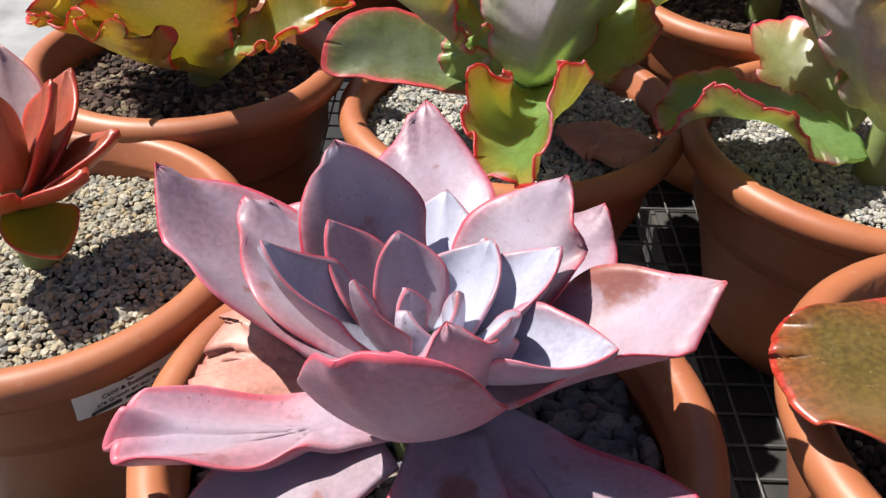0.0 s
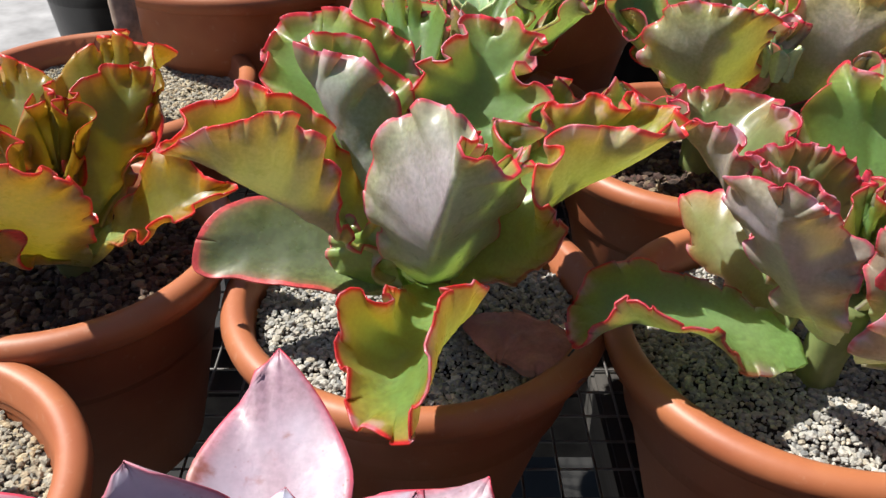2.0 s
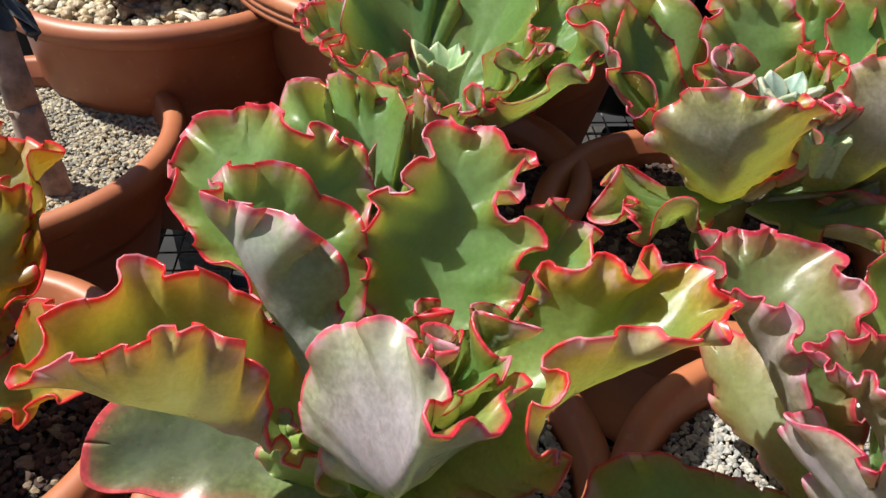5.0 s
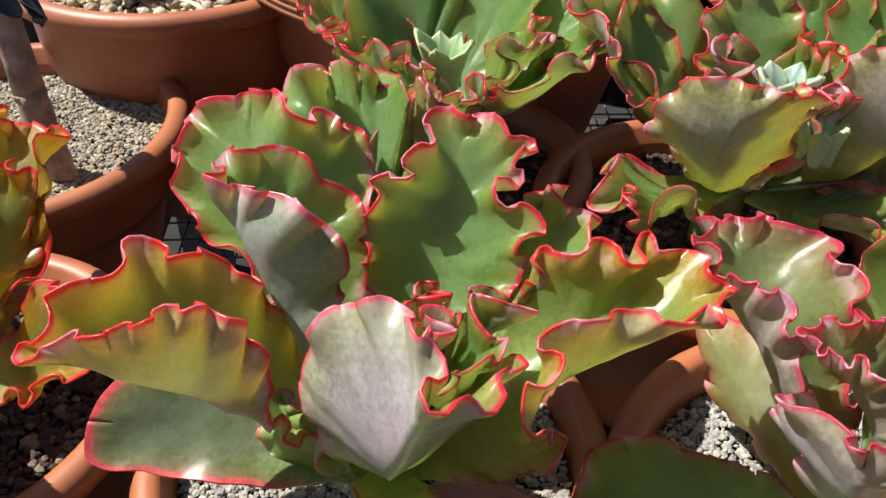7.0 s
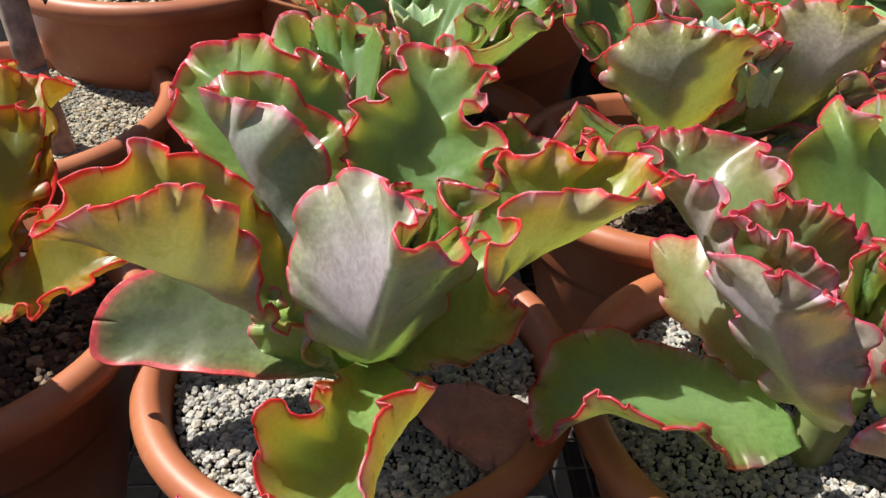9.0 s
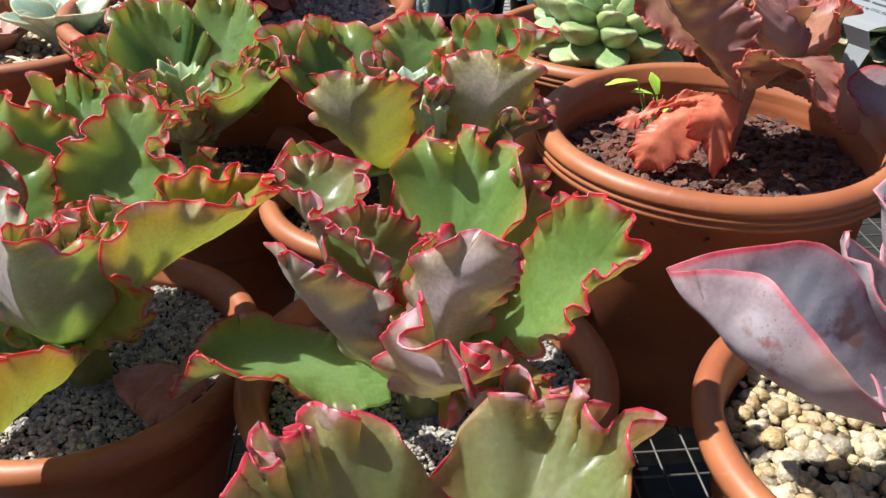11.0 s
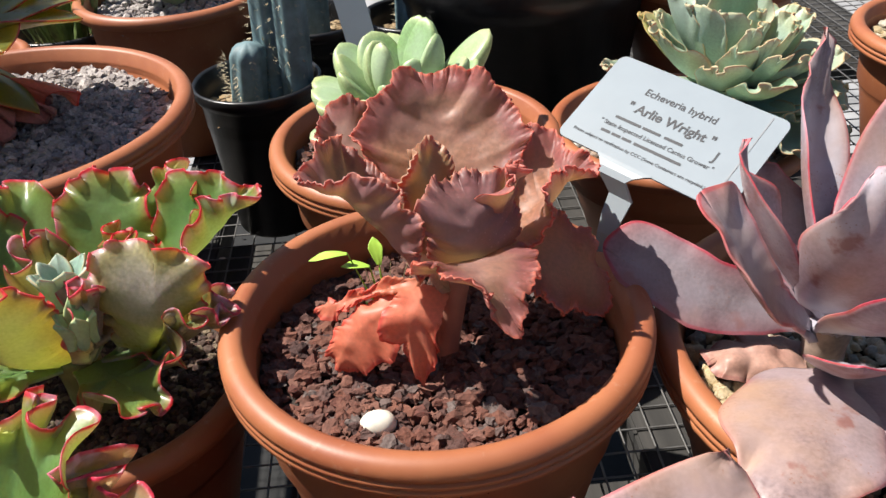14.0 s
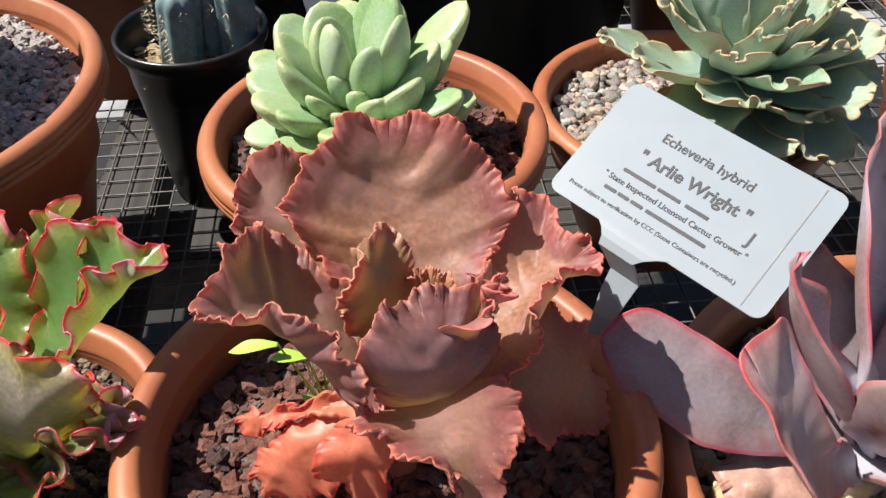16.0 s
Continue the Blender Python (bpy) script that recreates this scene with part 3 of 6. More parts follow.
def blade(parent, mat, base, mid, margin, crimp=0.0046, pitch=0.022, reach=0.0068, foot=0.008, rounded=0.75, loop=0.75, thick=0.0036, seed=0, teeth=0.0005, crumple=0.0007, pale=0.036, wander=0.0014, name="leaf", label=""):
    """A broad leaf that grows from base through mid and whose margin runs round by the given corners; crimp and pitch are the height and
    length of the margin's waves, reach how far in they go, crumple the unevenness of the whole, rounded 0 a crease down the middle, 1 a smooth trough."""
    rng = random.Random(seed * 7919 + 29)
    at = np.array(parent.location)
    B, C, G = np.array(base) - at, np.array(mid) - at, [np.array(q) - at for q in margin]
    side = (G[-1] - G[0]) / np.linalg.norm(G[-1] - G[0])
    rim = spline([B - side * foot] + G + [B + side * foot])
    run = np.concatenate([[0], np.cumsum(np.linalg.norm(np.diff(rim, axis=0), axis=1))])
    whole = run[-1]
    nr, half = int(min(170, max(64, 6 * whole / pitch))), 24
    ss = np.linspace(0, whole, 2 * nr - 1)
    rim = np.stack([np.interp(ss, run, rim[:, k]) for k in range(3)], -1)
    # the margin strays from its smooth run in lobes and notches
    stray = np.array([noise.noise_vector(Vector(q) * 75 + Vector((seed * 0.61, seed * 1.13, 3))) for q in rim])
    rim = rim + 2 * wander * stray * smooth01(np.minimum(ss, whole - ss), 0.005, 0.03)[:, None]
    left, right = rim[:nr], rim[::-1][:nr]
    tip = rim[nr - 1]
    ctrl = 2 * C - 0.5 * (B + tip)
    u = (0.9 * np.linspace(0, 1, nr) ** 0.9)[:, None]
    mids = (1 - u) ** 2 * B + 2 * u * (1 - u) * ctrl + u ** 2 * tip
    way = 2 * (1 - u) * (ctrl - B) + 2 * u * (tip - ctrl)
    way /= np.maximum(np.linalg.norm(way, axis=1, keepdims=True), 1e-9)
    across = right - left
    across = across - way * (across * way).sum(1, keepdims=True)
    width = np.linalg.norm(across, axis=1, keepdims=True)
    across = across / np.maximum(width, 1e-6)
    v = np.linspace(0, 1, half)
    q = (1 - (1 - v) ** 1.5)[None, :, None]
    ribs, far = [], []
    for edge, sign in ((left, -1), (right, 1)):
        reachv = edge - mids
        rl = np.linalg.norm(reachv, axis=1, keepdims=True)
        k = rounded * np.clip(width / np.maximum(rl, 1e-6), 0, 1)
        c = mids + 0.5 * ((1 - k) * reachv + k * sign * across * rl)
        pos = (1 - q) ** 2 * mids[:, None] + 2 * q * (1 - q) * c[:, None] + q ** 2 * edge[:, None]
        ribs.append(pos)
        far.append((1 - q[..., 0]) * rl)
    pos = np.concatenate([ribs[0][:, :0:-1], ribs[1]], 1)
    d = np.concatenate([far[0][:, :0:-1], far[1]], 1)
    na = pos.shape[1]
    ls = np.linspace(0, whole / 2, nr)[:, None]
    el = np.concatenate([np.repeat(ls, half - 1, 1), np.repeat(whole - ls, half, 1)], 1)
    fade = smooth01(np.minimum(el, whole - el), 0.004, 0.03)
    p1, p2, p3, p4 = (rng.uniform(0, 6.28) for _ in range(4))
    # each half wave has its own length and height
    knots, highs = [0.0], [0.0]
    while knots[-1] < whole:
        knots.append(knots[-1] + 0.5 * pitch * rng.uniform(0.5, 1.65))
        highs.append(rng.uniform(0.25, 1.5))
    ph = np.interp(el, knots, np.arange(len(knots)) * math.pi)
    amp = np.interp(el, np.array(knots) - 0.2 * pitch, highs)
    soft = np.exp(-(d / reach) ** 1.6) * fade
    deep = np.exp(-(d / (2.6 * reach)) ** 1.6) * fade
    slow = np.sin(0.43 * ph + p2) + 0.5 * np.sin(0.27 * ph + p3)
    h = crimp * (soft * amp * (np.sin(ph + p1) + 0.25 * np.sin(1.71 * ph + p2)) + 0.35 * deep * slow)
    if teeth:
        h = h + teeth * np.exp(-(d / 0.004) ** 2) * fade * np.sin(3.3 * ph + p4)
    flare = crimp * 0.4 * np.cos(ph + p1 + 0.6) * amp * soft + 0.6 * teeth * np.cos(3.3 * ph) * np.exp(-(d / 0.004) ** 2)
    along = -loop * pitch / (2 * math.pi) * np.sin(2 * (ph + p1)) * soft

    def normals(p):
        du, dv = np.gradient(p, axis=0), np.gradient(p, axis=1)
        n = np.cross(du, dv)
        n[-1] = n[-2]
        return n / np.maximum(np.linalg.norm(n, axis=-1, keepdims=True), 1e-12)

    nn = normals(pos)
    inward = B - C
    inward[2] = 0
    ref = np.array((0, 0, 1.0)) + 0.5 * inward / max(1e-6, np.linalg.norm(inward))
    turn = 1.0 if (nn.reshape(-1, 3) @ ref).sum() > 0 else -1.0
    nn = nn * turn
    outw = np.concatenate([np.repeat((left - mids)[:, None], half - 1, 1), np.repeat((right - mids)[:, None], half, 1)], 1)
    outw = outw / np.maximum(np.linalg.norm(outw, axis=-1, keepdims=True), 1e-9)
    tg = np.gradient(rim, axis=0)
    tg = tg / np.maximum(np.linalg.norm(tg, axis=1, keepdims=True), 1e-12)
    tang = np.concatenate([np.repeat(tg[:nr][:, None], half - 1, 1), np.repeat(tg[::-1][:nr][:, None], half, 1)], 1)
    off = Vector((seed * 1.37, seed * 0.71, 0))
    lump = np.array([noise.noise(Vector(p) * 45 + off) + 0.5 * noise.noise(Vector(p) * 110 + off) for p in pos.reshape(-1, 3)]).reshape(nr, na)
    h = h + crumple * lump
    pos = pos + h[..., None] * nn + flare[..., None] * outw + along[..., None] * tang
    ns = 0.35 * nn + 0.65 * normals(pos) * turn
    m = np.exp(-d / 0.0125) * fade
    th = (thick * (1 - 0.7 * m ** 3) * (0.75 + 0.6 * np.exp(-ls / 0.05)))[..., None]
    top, bot = pos + th / 2 * ns, pos - th / 2 * ns
    n = nr * na
    idx = np.arange(n).reshape(nr, na)
    quads = np.stack([idx[:-1, :-1], idx[:-1, 1:], idx[1:, 1:], idx[1:, :-1]], -1).reshape(-1, 4)
    ring = np.concatenate([idx[0, :-1], idx[:-1, -1], idx[-1, :0:-1], idx[:0:-1, 0]])
    nxt = np.roll(ring, -1)
    wall = np.stack([nxt, ring, ring + n, nxt + n], -1)
    if turn > 0:
        quads, wall = quads[:, ::-1], wall[:, ::-1]
    faces = np.concatenate([quads, quads[:, ::-1] + n, wall])
    me = mesh_of(name, np.concatenate([top.reshape(-1, 3), bot.reshape(-1, 3)]).tolist(), faces.tolist(), mat)
    me.attributes.new("margin", "FLOAT", "POINT").data.foreach_set("value", np.concatenate([m.reshape(-1)] * 2).astype(np.float32))
    me.attributes.new("under", "FLOAT", "POINT").data.foreach_set("value", np.concatenate([np.zeros(n), np.ones(n)]).astype(np.float32))
    away = np.linalg.norm(pos - B, axis=-1)
    me.attributes.new("root", "FLOAT", "POINT").data.foreach_set("value", np.concatenate([np.exp(-(away / pale) ** 2).reshape(-1)] * 2).astype(np.float32))
    return put(name, me, parent, label)


def stem(parent, a, b, r0, r1, mat, name="stem", wob=0.1, seed=1, label=""):
    """A tapered, slightly uneven stalk from a to b."""
    at = Vector(parent.location)
    A, Bv = Vector(a) - at, Vector(b) - at
    ax = (Bv - A).normalized()
    s = ax.cross(Vector((1, 0.3, 0))).normalized()
    t = ax.cross(s)
    verts, faces = [], []
    n, k = 14, 12
    for i in range(k + 1):
        u = i / k
        c = A.lerp(Bv, u)
        r = r0 + (r1 - r0) * u
        for j in range(n):
            w = 2 * math.pi * j / n
            d = s * math.cos(w) + t * math.sin(w)
            rr = r * (1 + wob * noise.noise(d * 1.5 + Vector((seed, u * 6, 0))))
            verts.append(c + d * rr)
    for i in range(k):
        for j in range(n):
            q = (j + 1) % n
            faces.append((i * n + j, i * n + q, (i + 1) * n + q, (i + 1) * n + j))
    faces += [tuple(range(n))[::-1], tuple(range(k * n, k * n + n))]
    return put(name, mesh_of(name, [v[:] for v in verts], faces, mat), parent, label)


BENCH = 0.752       # top of the wire mesh


def potted(x, y, rim, r, label, grooves=0, mat=None, name="potted_succulent", group="potted succulents on the bench", pot_label=""):
    """A pot on the mesh with its rim's top at that height; its parts hang under one empty."""
    ob = thing(name, x, y, BENCH, label, "potted plant", group)
    pot(ob, r, rim + 0.008 - BENCH, grooves, mat, pot_label)
    return ob


def whorl(parent, mat, c, n, reach, rise, hw, seed, a0=0.0, spread=0.3, **kw):
    """A ring of leaves round c: reach outward, rise upward."""
    rng = random.Random(seed)
    for i in range(n):
        a = a0 + 2 * math.pi * i / n + rng.uniform(-spread, spread) * math.pi / n
        k = rng.uniform(0.85, 1.12)
        base = (c[0] + 0.008 * math.cos(a), c[1] + 0.008 * math.sin(a), c[2])
        tip = (c[0] + reach * k * math.cos(a), c[1] + reach * k * math.sin(a), c[2] + rise * rng.uniform(0.85, 1.15))
        leaf(parent, mat, base, tip, hw * rng.uniform(0.88, 1.1), seed=seed * 31 + i, roll=rng.uniform(-10, 10), **kw)

# ---- bench and ground ----
bm = bmesh.new()
bmesh.ops.create_grid(bm, x_segments=1, y_segments=1, size=60)
g_ = part("ground", bm, plain("pale_concrete", (0.25, 0.25, 0.255), 0.9, vary=0.3, scale=6), None, smooth=False)
tagged(g_, "pale concrete ground around the bench", "ground", kind="structure")
# near-black sheet added over the ground as painted shade below the mesh
bm = bmesh.new()
bmesh.ops.create_grid(bm, x_segments=1, y_segments=1, size=1.0)
for v in bm.verts:
    v.co = Vector((0.75 + v.co.x * 1.25, 0.6 + v.co.y * 1.9, 0.004))
g2 = part("ground_cloth", bm, plain("under_bench_shade", (0.012, 0.012, 0.012), 0.9, vary=0.5, scale=8), None, smooth=False)
tagged(g2, "near-black sheet added on the ground as the shade under the bench", "ground", kind="structure")


def box(name, x0, x1, y0, y1, z0, z1, mat, parent=None, label="", soft=0.003):
    bm = bmesh.new()
    bmesh.ops.create_cube(bm, size=1.0)
    for v in bm.verts:
        v.co = Vector((x0 + (v.co.x + 0.5) * (x1 - x0), y0 + (v.co.y + 0.5) * (y1 - y0), z0 + (v.co.z + 0.5) * (z1 - z0)))
    bmesh.ops.bevel(bm, geom=bm.edges[:], offset=soft, segments=2, affect="EDGES")
    return part(name, bm, mat, parent, label, smooth=False)


bench = thing("bench", 0, 0, 0, "long nursery bench of dark weathered boards under wire mesh", "bench")
for x in (-0.40, -0.25, -0.06, 0.178, 0.36, 0.66, 0.98, 1.3, 1.6):
    box("board", x, x + 0.07, -0.6, 1.9, 0.70, 0.747, TIMBER, bench)
for y in (-0.45, 0.62, 1.07, 1.7):
    box("crossbeam", -0.42, 1.75, y, y + 0.09, 0.62, 0.698, TIMBER, bench)
for x in (-0.40, 0.6, 1.6):
    for y in (-0.42, 1.73):
        box("leg", x, x + 0.085, y - 0.1, y - 0.015, 0, 0.69, TIMBER, bench)


def wire_mesh(x0, x1, y0, y1, step, r):
    verts, faces = [], []

    def rod(a, b):
        ax = (b - a).normalized()
        s = ax.cross(UP).normalized()
        k, n = len(verts), 6
        for c in (a, b):
            verts.extend((c + (s * math.cos(i * math.pi / 3) + UP * math.sin(i * math.pi / 3)) * r)[:] for i in range(n))
        faces.extend((k + i, k + (i + 1) % n, k + n + (i + 1) % n, k + n + i) for i in range(n))

    i = 0
    while x0 + i * step <= x1:
        rod(Vector((x0 + i * step, y0, BENCH - r)), Vector((x0 + i * step, y1, BENCH - r)))
        i += 1
    i = 0
    while y0 + i * step <= y1:
        rod(Vector((x0, y0 + i * step, BENCH - 2.4 * r)), Vector((x1, y0 + i * step, BENCH - 2.4 * r)))
        i += 1
    return mesh_of("wire_mesh", verts, faces, WIRE)


put("wire_mesh", wire_mesh(-0.42, 1.7, -0.55, 1.85, 0.0254, 0.001), bench, "dull galvanised wire mesh")

# ---- the green ruffled plant in the middle ----
p = potted(0.0427, 0.4959, 0.892, 0.105, "big green ruffled succulent with red margins in a gravel-topped pot")
gravel(p, 0.095, 0.128, 0.0022, GRIT, 11, depth_var=0.25)
stem(p, (0.048, 0.487, 0.872), (0.050, 0.474, 0.945), 0.013, 0.016, STEM)
R5 = dict(ruffle=0.0095, waves=8.5, thick=0.0036, fold=0.10)
# front, keeled; then the trough-like wings, the low leaf, the drooping leaf and the three at the back
blade(p, GREEN, (0.049, 0.461, 0.929), (0.053, 0.418, 0.984), [(0.031, 0.455, 0.944), (0.022, 0.453, 0.965), (0.018, 0.459, 0.993), (0.030, 0.457, 1.021), (0.050, 0.445, 1.038), (0.062, 0.426, 1.040), (0.066, 0.404, 1.033), (0.080, 0.416, 1.020), (0.097, 0.446, 1.006), (0.089, 0.458, 0.976), (0.083, 0.465, 0.951), (0.072, 0.466, 0.934)], seed=1, rounded=0.0, foot=0.003, crimp=0.0034, pitch=0.030, reach=0.009, loop=0.5)
blade(p, GOLD, (0.040, 0.470, 0.928), (-0.020, 0.462, 0.972), [(0.006, 0.500, 0.985), (-0.022, 0.489, 1.024), (-0.041, 0.483, 1.027), (-0.060, 0.464, 1.027), (-0.073, 0.445, 1.015), (-0.045, 0.440, 1.027), (-0.017, 0.453, 1.029), (0.003, 0.470, 0.990), (0.007, 0.459, 0.966), (0.026, 0.456, 0.936)], seed=2, rounded=0.85)
blade(p, DUSTY, (0.036, 0.468, 0.920), (-0.022, 0.474, 0.935), [(0.010, 0.492, 0.942), (-0.036, 0.500, 0.958), (-0.066, 0.484, 0.956), (-0.076, 0.464, 0.933), (-0.040, 0.457, 0.931), (-0.014, 0.453, 0.929), (0.015, 0.456, 0.923), (0.026, 0.460, 0.921)], seed=3, teeth=0, wander=0.0006, crimp=0.0008, pitch=0.05, rounded=0.8, loop=0)
blade(p, GOLD, (0.050, 0.464, 0.922), (0.044, 0.400, 0.932), [(0.036, 0.442, 0.938), (0.029, 0.398, 0.967), (0.013, 0.386, 0.972), (0.010, 0.382, 0.950), (0.018, 0.350, 0.938), (0.040, 0.332, 0.941), (0.048, 0.350, 0.965), (0.052, 0.378, 0.981), (0.077, 0.410, 0.962), (0.072, 0.432, 0.944)], seed=72, pale=0.055, crimp=0.0026, pitch=0.030, rounded=0.9)
# pale base widened, so its colour also stands in for light in the trough
blade(p, GOLD, (0.062, 0.464, 0.928), (0.100, 0.465, 0.964), [(0.098, 0.488, 0.975), (0.107, 0.497, 1.002), (0.121, 0.498, 1.016), (0.145, 0.496, 1.018), (0.166, 0.500, 1.017), (0.178, 0.474, 1.017), (0.165, 0.453, 1.022), (0.142, 0.452, 1.021), (0.112, 0.447, 1.025), (0.101, 0.420, 1.008), (0.113, 0.432, 0.974), (0.098, 0.442, 0.944), (0.078, 0.450, 0.932)], seed=5, rounded=0.85, pale=0.075)
blade(p, GREEN, (0.056, 0.492, 0.938), (0.074, 0.542, 0.990), [(0.040, 0.516, 0.970), (0.039, 0.538, 1.012), (0.065, 0.549, 1.030), (0.067, 0.566, 1.037), (0.088, 0.572, 1.036), (0.111, 0.553, 1.032), (0.100, 0.541, 1.016), (0.115, 0.529, 1.006), (0.104, 0.516, 0.982)], seed=6, foot=0.014, rounded=0.8, pitch=0.024)
blade(p, GREEN, (0.040, 0.500, 0.938), (-0.004, 0.556, 0.984), [(-0.010, 0.526, 0.975), (-0.050, 0.572, 1.006), (-0.041, 0.602, 1.021), (-0.015, 0.603, 1.030), (0.010, 0.579, 1.035), (0.028, 0.588, 1.022), (0.038, 0.592, 1.012), (0.046, 0.545, 0.978)], seed=7, foot=0.014, rounded=0.8, pitch=0.024)
blade(p, GREEN, (0.038, 0.480, 0.936), (0.004, 0.501, 0.988), [(0.028, 0.492, 0.980), (0.031, 0.505, 1.014), (0.013, 0.505, 1.035), (-0.004, 0.512, 1.037), (-0.019, 0.521, 1.036), (-0.016, 0.540, 1.034), (0.004, 0.545, 1.035), (0.024, 0.542, 1.022), (0.039, 0.538, 1.004), (0.040, 0.512, 0.970)], seed=8, rounded=0.75, pitch=0.026, crimp=0.0040, reach=0.008)
leaf(p, GREEN, (0.046, 0.522, 0.942), (0.024, 0.632, 1.030), 0.042, bend=-0.1, cup=0.5, seed=17, foot=0.45, **R5)
leaf(p, PINKISH, (0.062, 0.530, 0.940), (0.062, 0.634, 1.016), 0.034, bend=-0.1, cup=0.6, seed=18, foot=0.45, **R5)
leaf(p, GREEN, (0.056, 0.472, 0.945), (0.090, 0.458, 1.016), 0.030, bend=-0.1, cup=0.7, seed=9, ruffle=0.007, waves=9)
leaf(p, GREEN, (0.050, 0.478, 0.945), (0.068, 0.482, 1.004), 0.025, bend=-0.1, cup=0.7, seed=10, ruffle=0.006, waves=10)
leaf(p, PINKISH, (0.048, 0.476, 0.945), (0.046, 0.470, 1.004), 0.020, bend=-0.1, cup=0.8, seed=11, ruffle=0.005, waves=10)
leaf(p, PINKISH, (0.054, 0.474, 0.945), (0.066, 0.462, 1.010), 0.020, bend=-0.1, cup=0.8, seed=19, ruffle=0.005, waves=10)
blade(p, FRESH, (0.034, 0.464, 0.920), (0.014, 0.464, 0.942), [(0.000, 0.468, 0.925), (-0.004, 0.474, 0.946), (0.007, 0.475, 0.961), (0.014, 0.468, 0.955), (0.022, 0.464, 0.963), (0.029, 0.459, 0.948), (0.036, 0.458, 0.930)], seed=15, crimp=0.0016, pitch=0.012, rounded=0.6)
leaf(p, GREEN, (0.058, 0.490, 0.935), (0.135, 0.555, 1.000), 0.040, bend=-0.15, cup=0.5, seed=13, ruffle=0.007, waves=7)
blade(p, DEAD, (0.070, 0.470, 0.892), (0.105, 0.444, 0.897), [(0.080, 0.478, 0.893), (0.112, 0.470, 0.897), (0.134, 0.446, 0.893), (0.130, 0.424, 0.890), (0.108, 0.418, 0.892), (0.082, 0.446, 0.890)], seed=14, crimp=0.003, pitch=0.03, crumple=0.005, thick=0.002, label="withered brown leaf lying on the gravel")

# ---- the pink-edged plant to its right ----
p = potted(0.2612, 0.4505, 0.898, 0.1075, "pink-flushed green ruffled succulent in a terracotta pot of tan gravel")
gravel(p, 0.097, 0.132, 0.0022, GRIT, 12, depth_var=0.25)
stem(p, (0.256, 0.432, 0.875), (0.256, 0.425, 0.945), 0.010, 0.013, STEM)
blade(p, PINKISH, (0.240, 0.404, 0.936), (0.206, 0.394, 0.986), [(0.216, 0.414, 0.955), (0.195, 0.424, 0.985), (0.185, 0.429, 1.007), (0.186, 0.401, 1.022), (0.199, 0.386, 1.025), (0.222, 0.394, 1.008), (0.240, 0.402, 0.990), (0.234, 0.386, 0.982), (0.240, 0.392, 0.955)], seed=21, rounded=0.3, foot=0.004)
blade(p, PINKISH, (0.245, 0.438, 0.930), (0.208, 0.480, 0.975), [(0.238, 0.462, 0.970), (0.229, 0.471, 1.018), (0.226, 0.503, 1.017), (0.207, 0.521, 1.015), (0.178, 0.514, 1.016), (0.184, 0.482, 1.011), (0.203, 0.468, 1.011), (0.207, 0.446, 0.980)], seed=22, rounded=0.8, pitch=0.020)
blade(p, PINKISH, (0.252, 0.428, 0.935), (0.235, 0.446, 0.976), [(0.262, 0.444, 0.968), (0.262, 0.454, 0.994), (0.247, 0.456, 1.010), (0.228, 0.462, 1.012), (0.204, 0.461, 1.006), (0.220, 0.444, 1.004), (0.238, 0.433, 0.998), (0.240, 0.424, 0.970)], seed=23, rounded=0.8, pitch=0.010, crimp=0.0032, reach=0.006)
blade(p, PINKISH, (0.242, 0.438, 0.922), (0.220, 0.484, 0.928), [(0.225, 0.466, 0.908), (0.208, 0.520, 0.914), (0.204, 0.540, 0.935), (0.226, 0.520, 0.950), (0.246, 0.470, 0.945)], seed=36, crimp=0.0012, pitch=0.03)
leaf(p, GREEN, (0.265, 0.440, 0.938), (0.292, 0.506, 1.034), 0.048, bend=-0.1, cup=0.4, seed=24, foot=0.5, drop=0.3, **R5)
leaf(p, PINKISH, (0.270, 0.436, 0.935), (0.330, 0.482, 1.012), 0.042, bend=-0.12, cup=0.5, seed=33, foot=0.45, **R5)
blade(p, PINKISH, (0.262, 0.402, 0.925), (0.262, 0.340, 0.985), [(0.240, 0.380, 0.960), (0.240, 0.340, 1.016), (0.256, 0.343, 1.033), (0.246, 0.322, 1.032), (0.262, 0.306, 1.030), (0.270, 0.298, 1.018), (0.276, 0.334, 1.012), (0.292, 0.352, 0.990), (0.282, 0.384, 0.955)], seed=27, rounded=0.8, pitch=0.022)
blade(p, GREEN, (0.238, 0.420, 0.914), (0.168, 0.424, 0.932), [(0.215, 0.448, 0.928), (0.172, 0.462, 0.938), (0.142, 0.468, 0.936), (0.122, 0.440, 0.928), (0.119, 0.409, 0.927), (0.143, 0.402, 0.962), (0.159, 0.389, 0.956), (0.177, 0.392, 0.953), (0.194, 0.394, 0.930), (0.216, 0.402, 0.915)], seed=28, pale=0.055, crimp=0.0018, pitch=0.024, rounded=0.85)
blade(p, PINKISH, (0.272, 0.412, 0.935), (0.266, 0.388, 0.985), [(0.250, 0.404, 0.965), (0.250, 0.408, 1.003), (0.266, 0.386, 1.032), (0.282, 0.380, 1.040), (0.298, 0.366, 1.038), (0.296, 0.392, 0.992)], seed=26, rounded=0.15, foot=0.004, pitch=0.022, crimp=0.0036, reach=0.005)
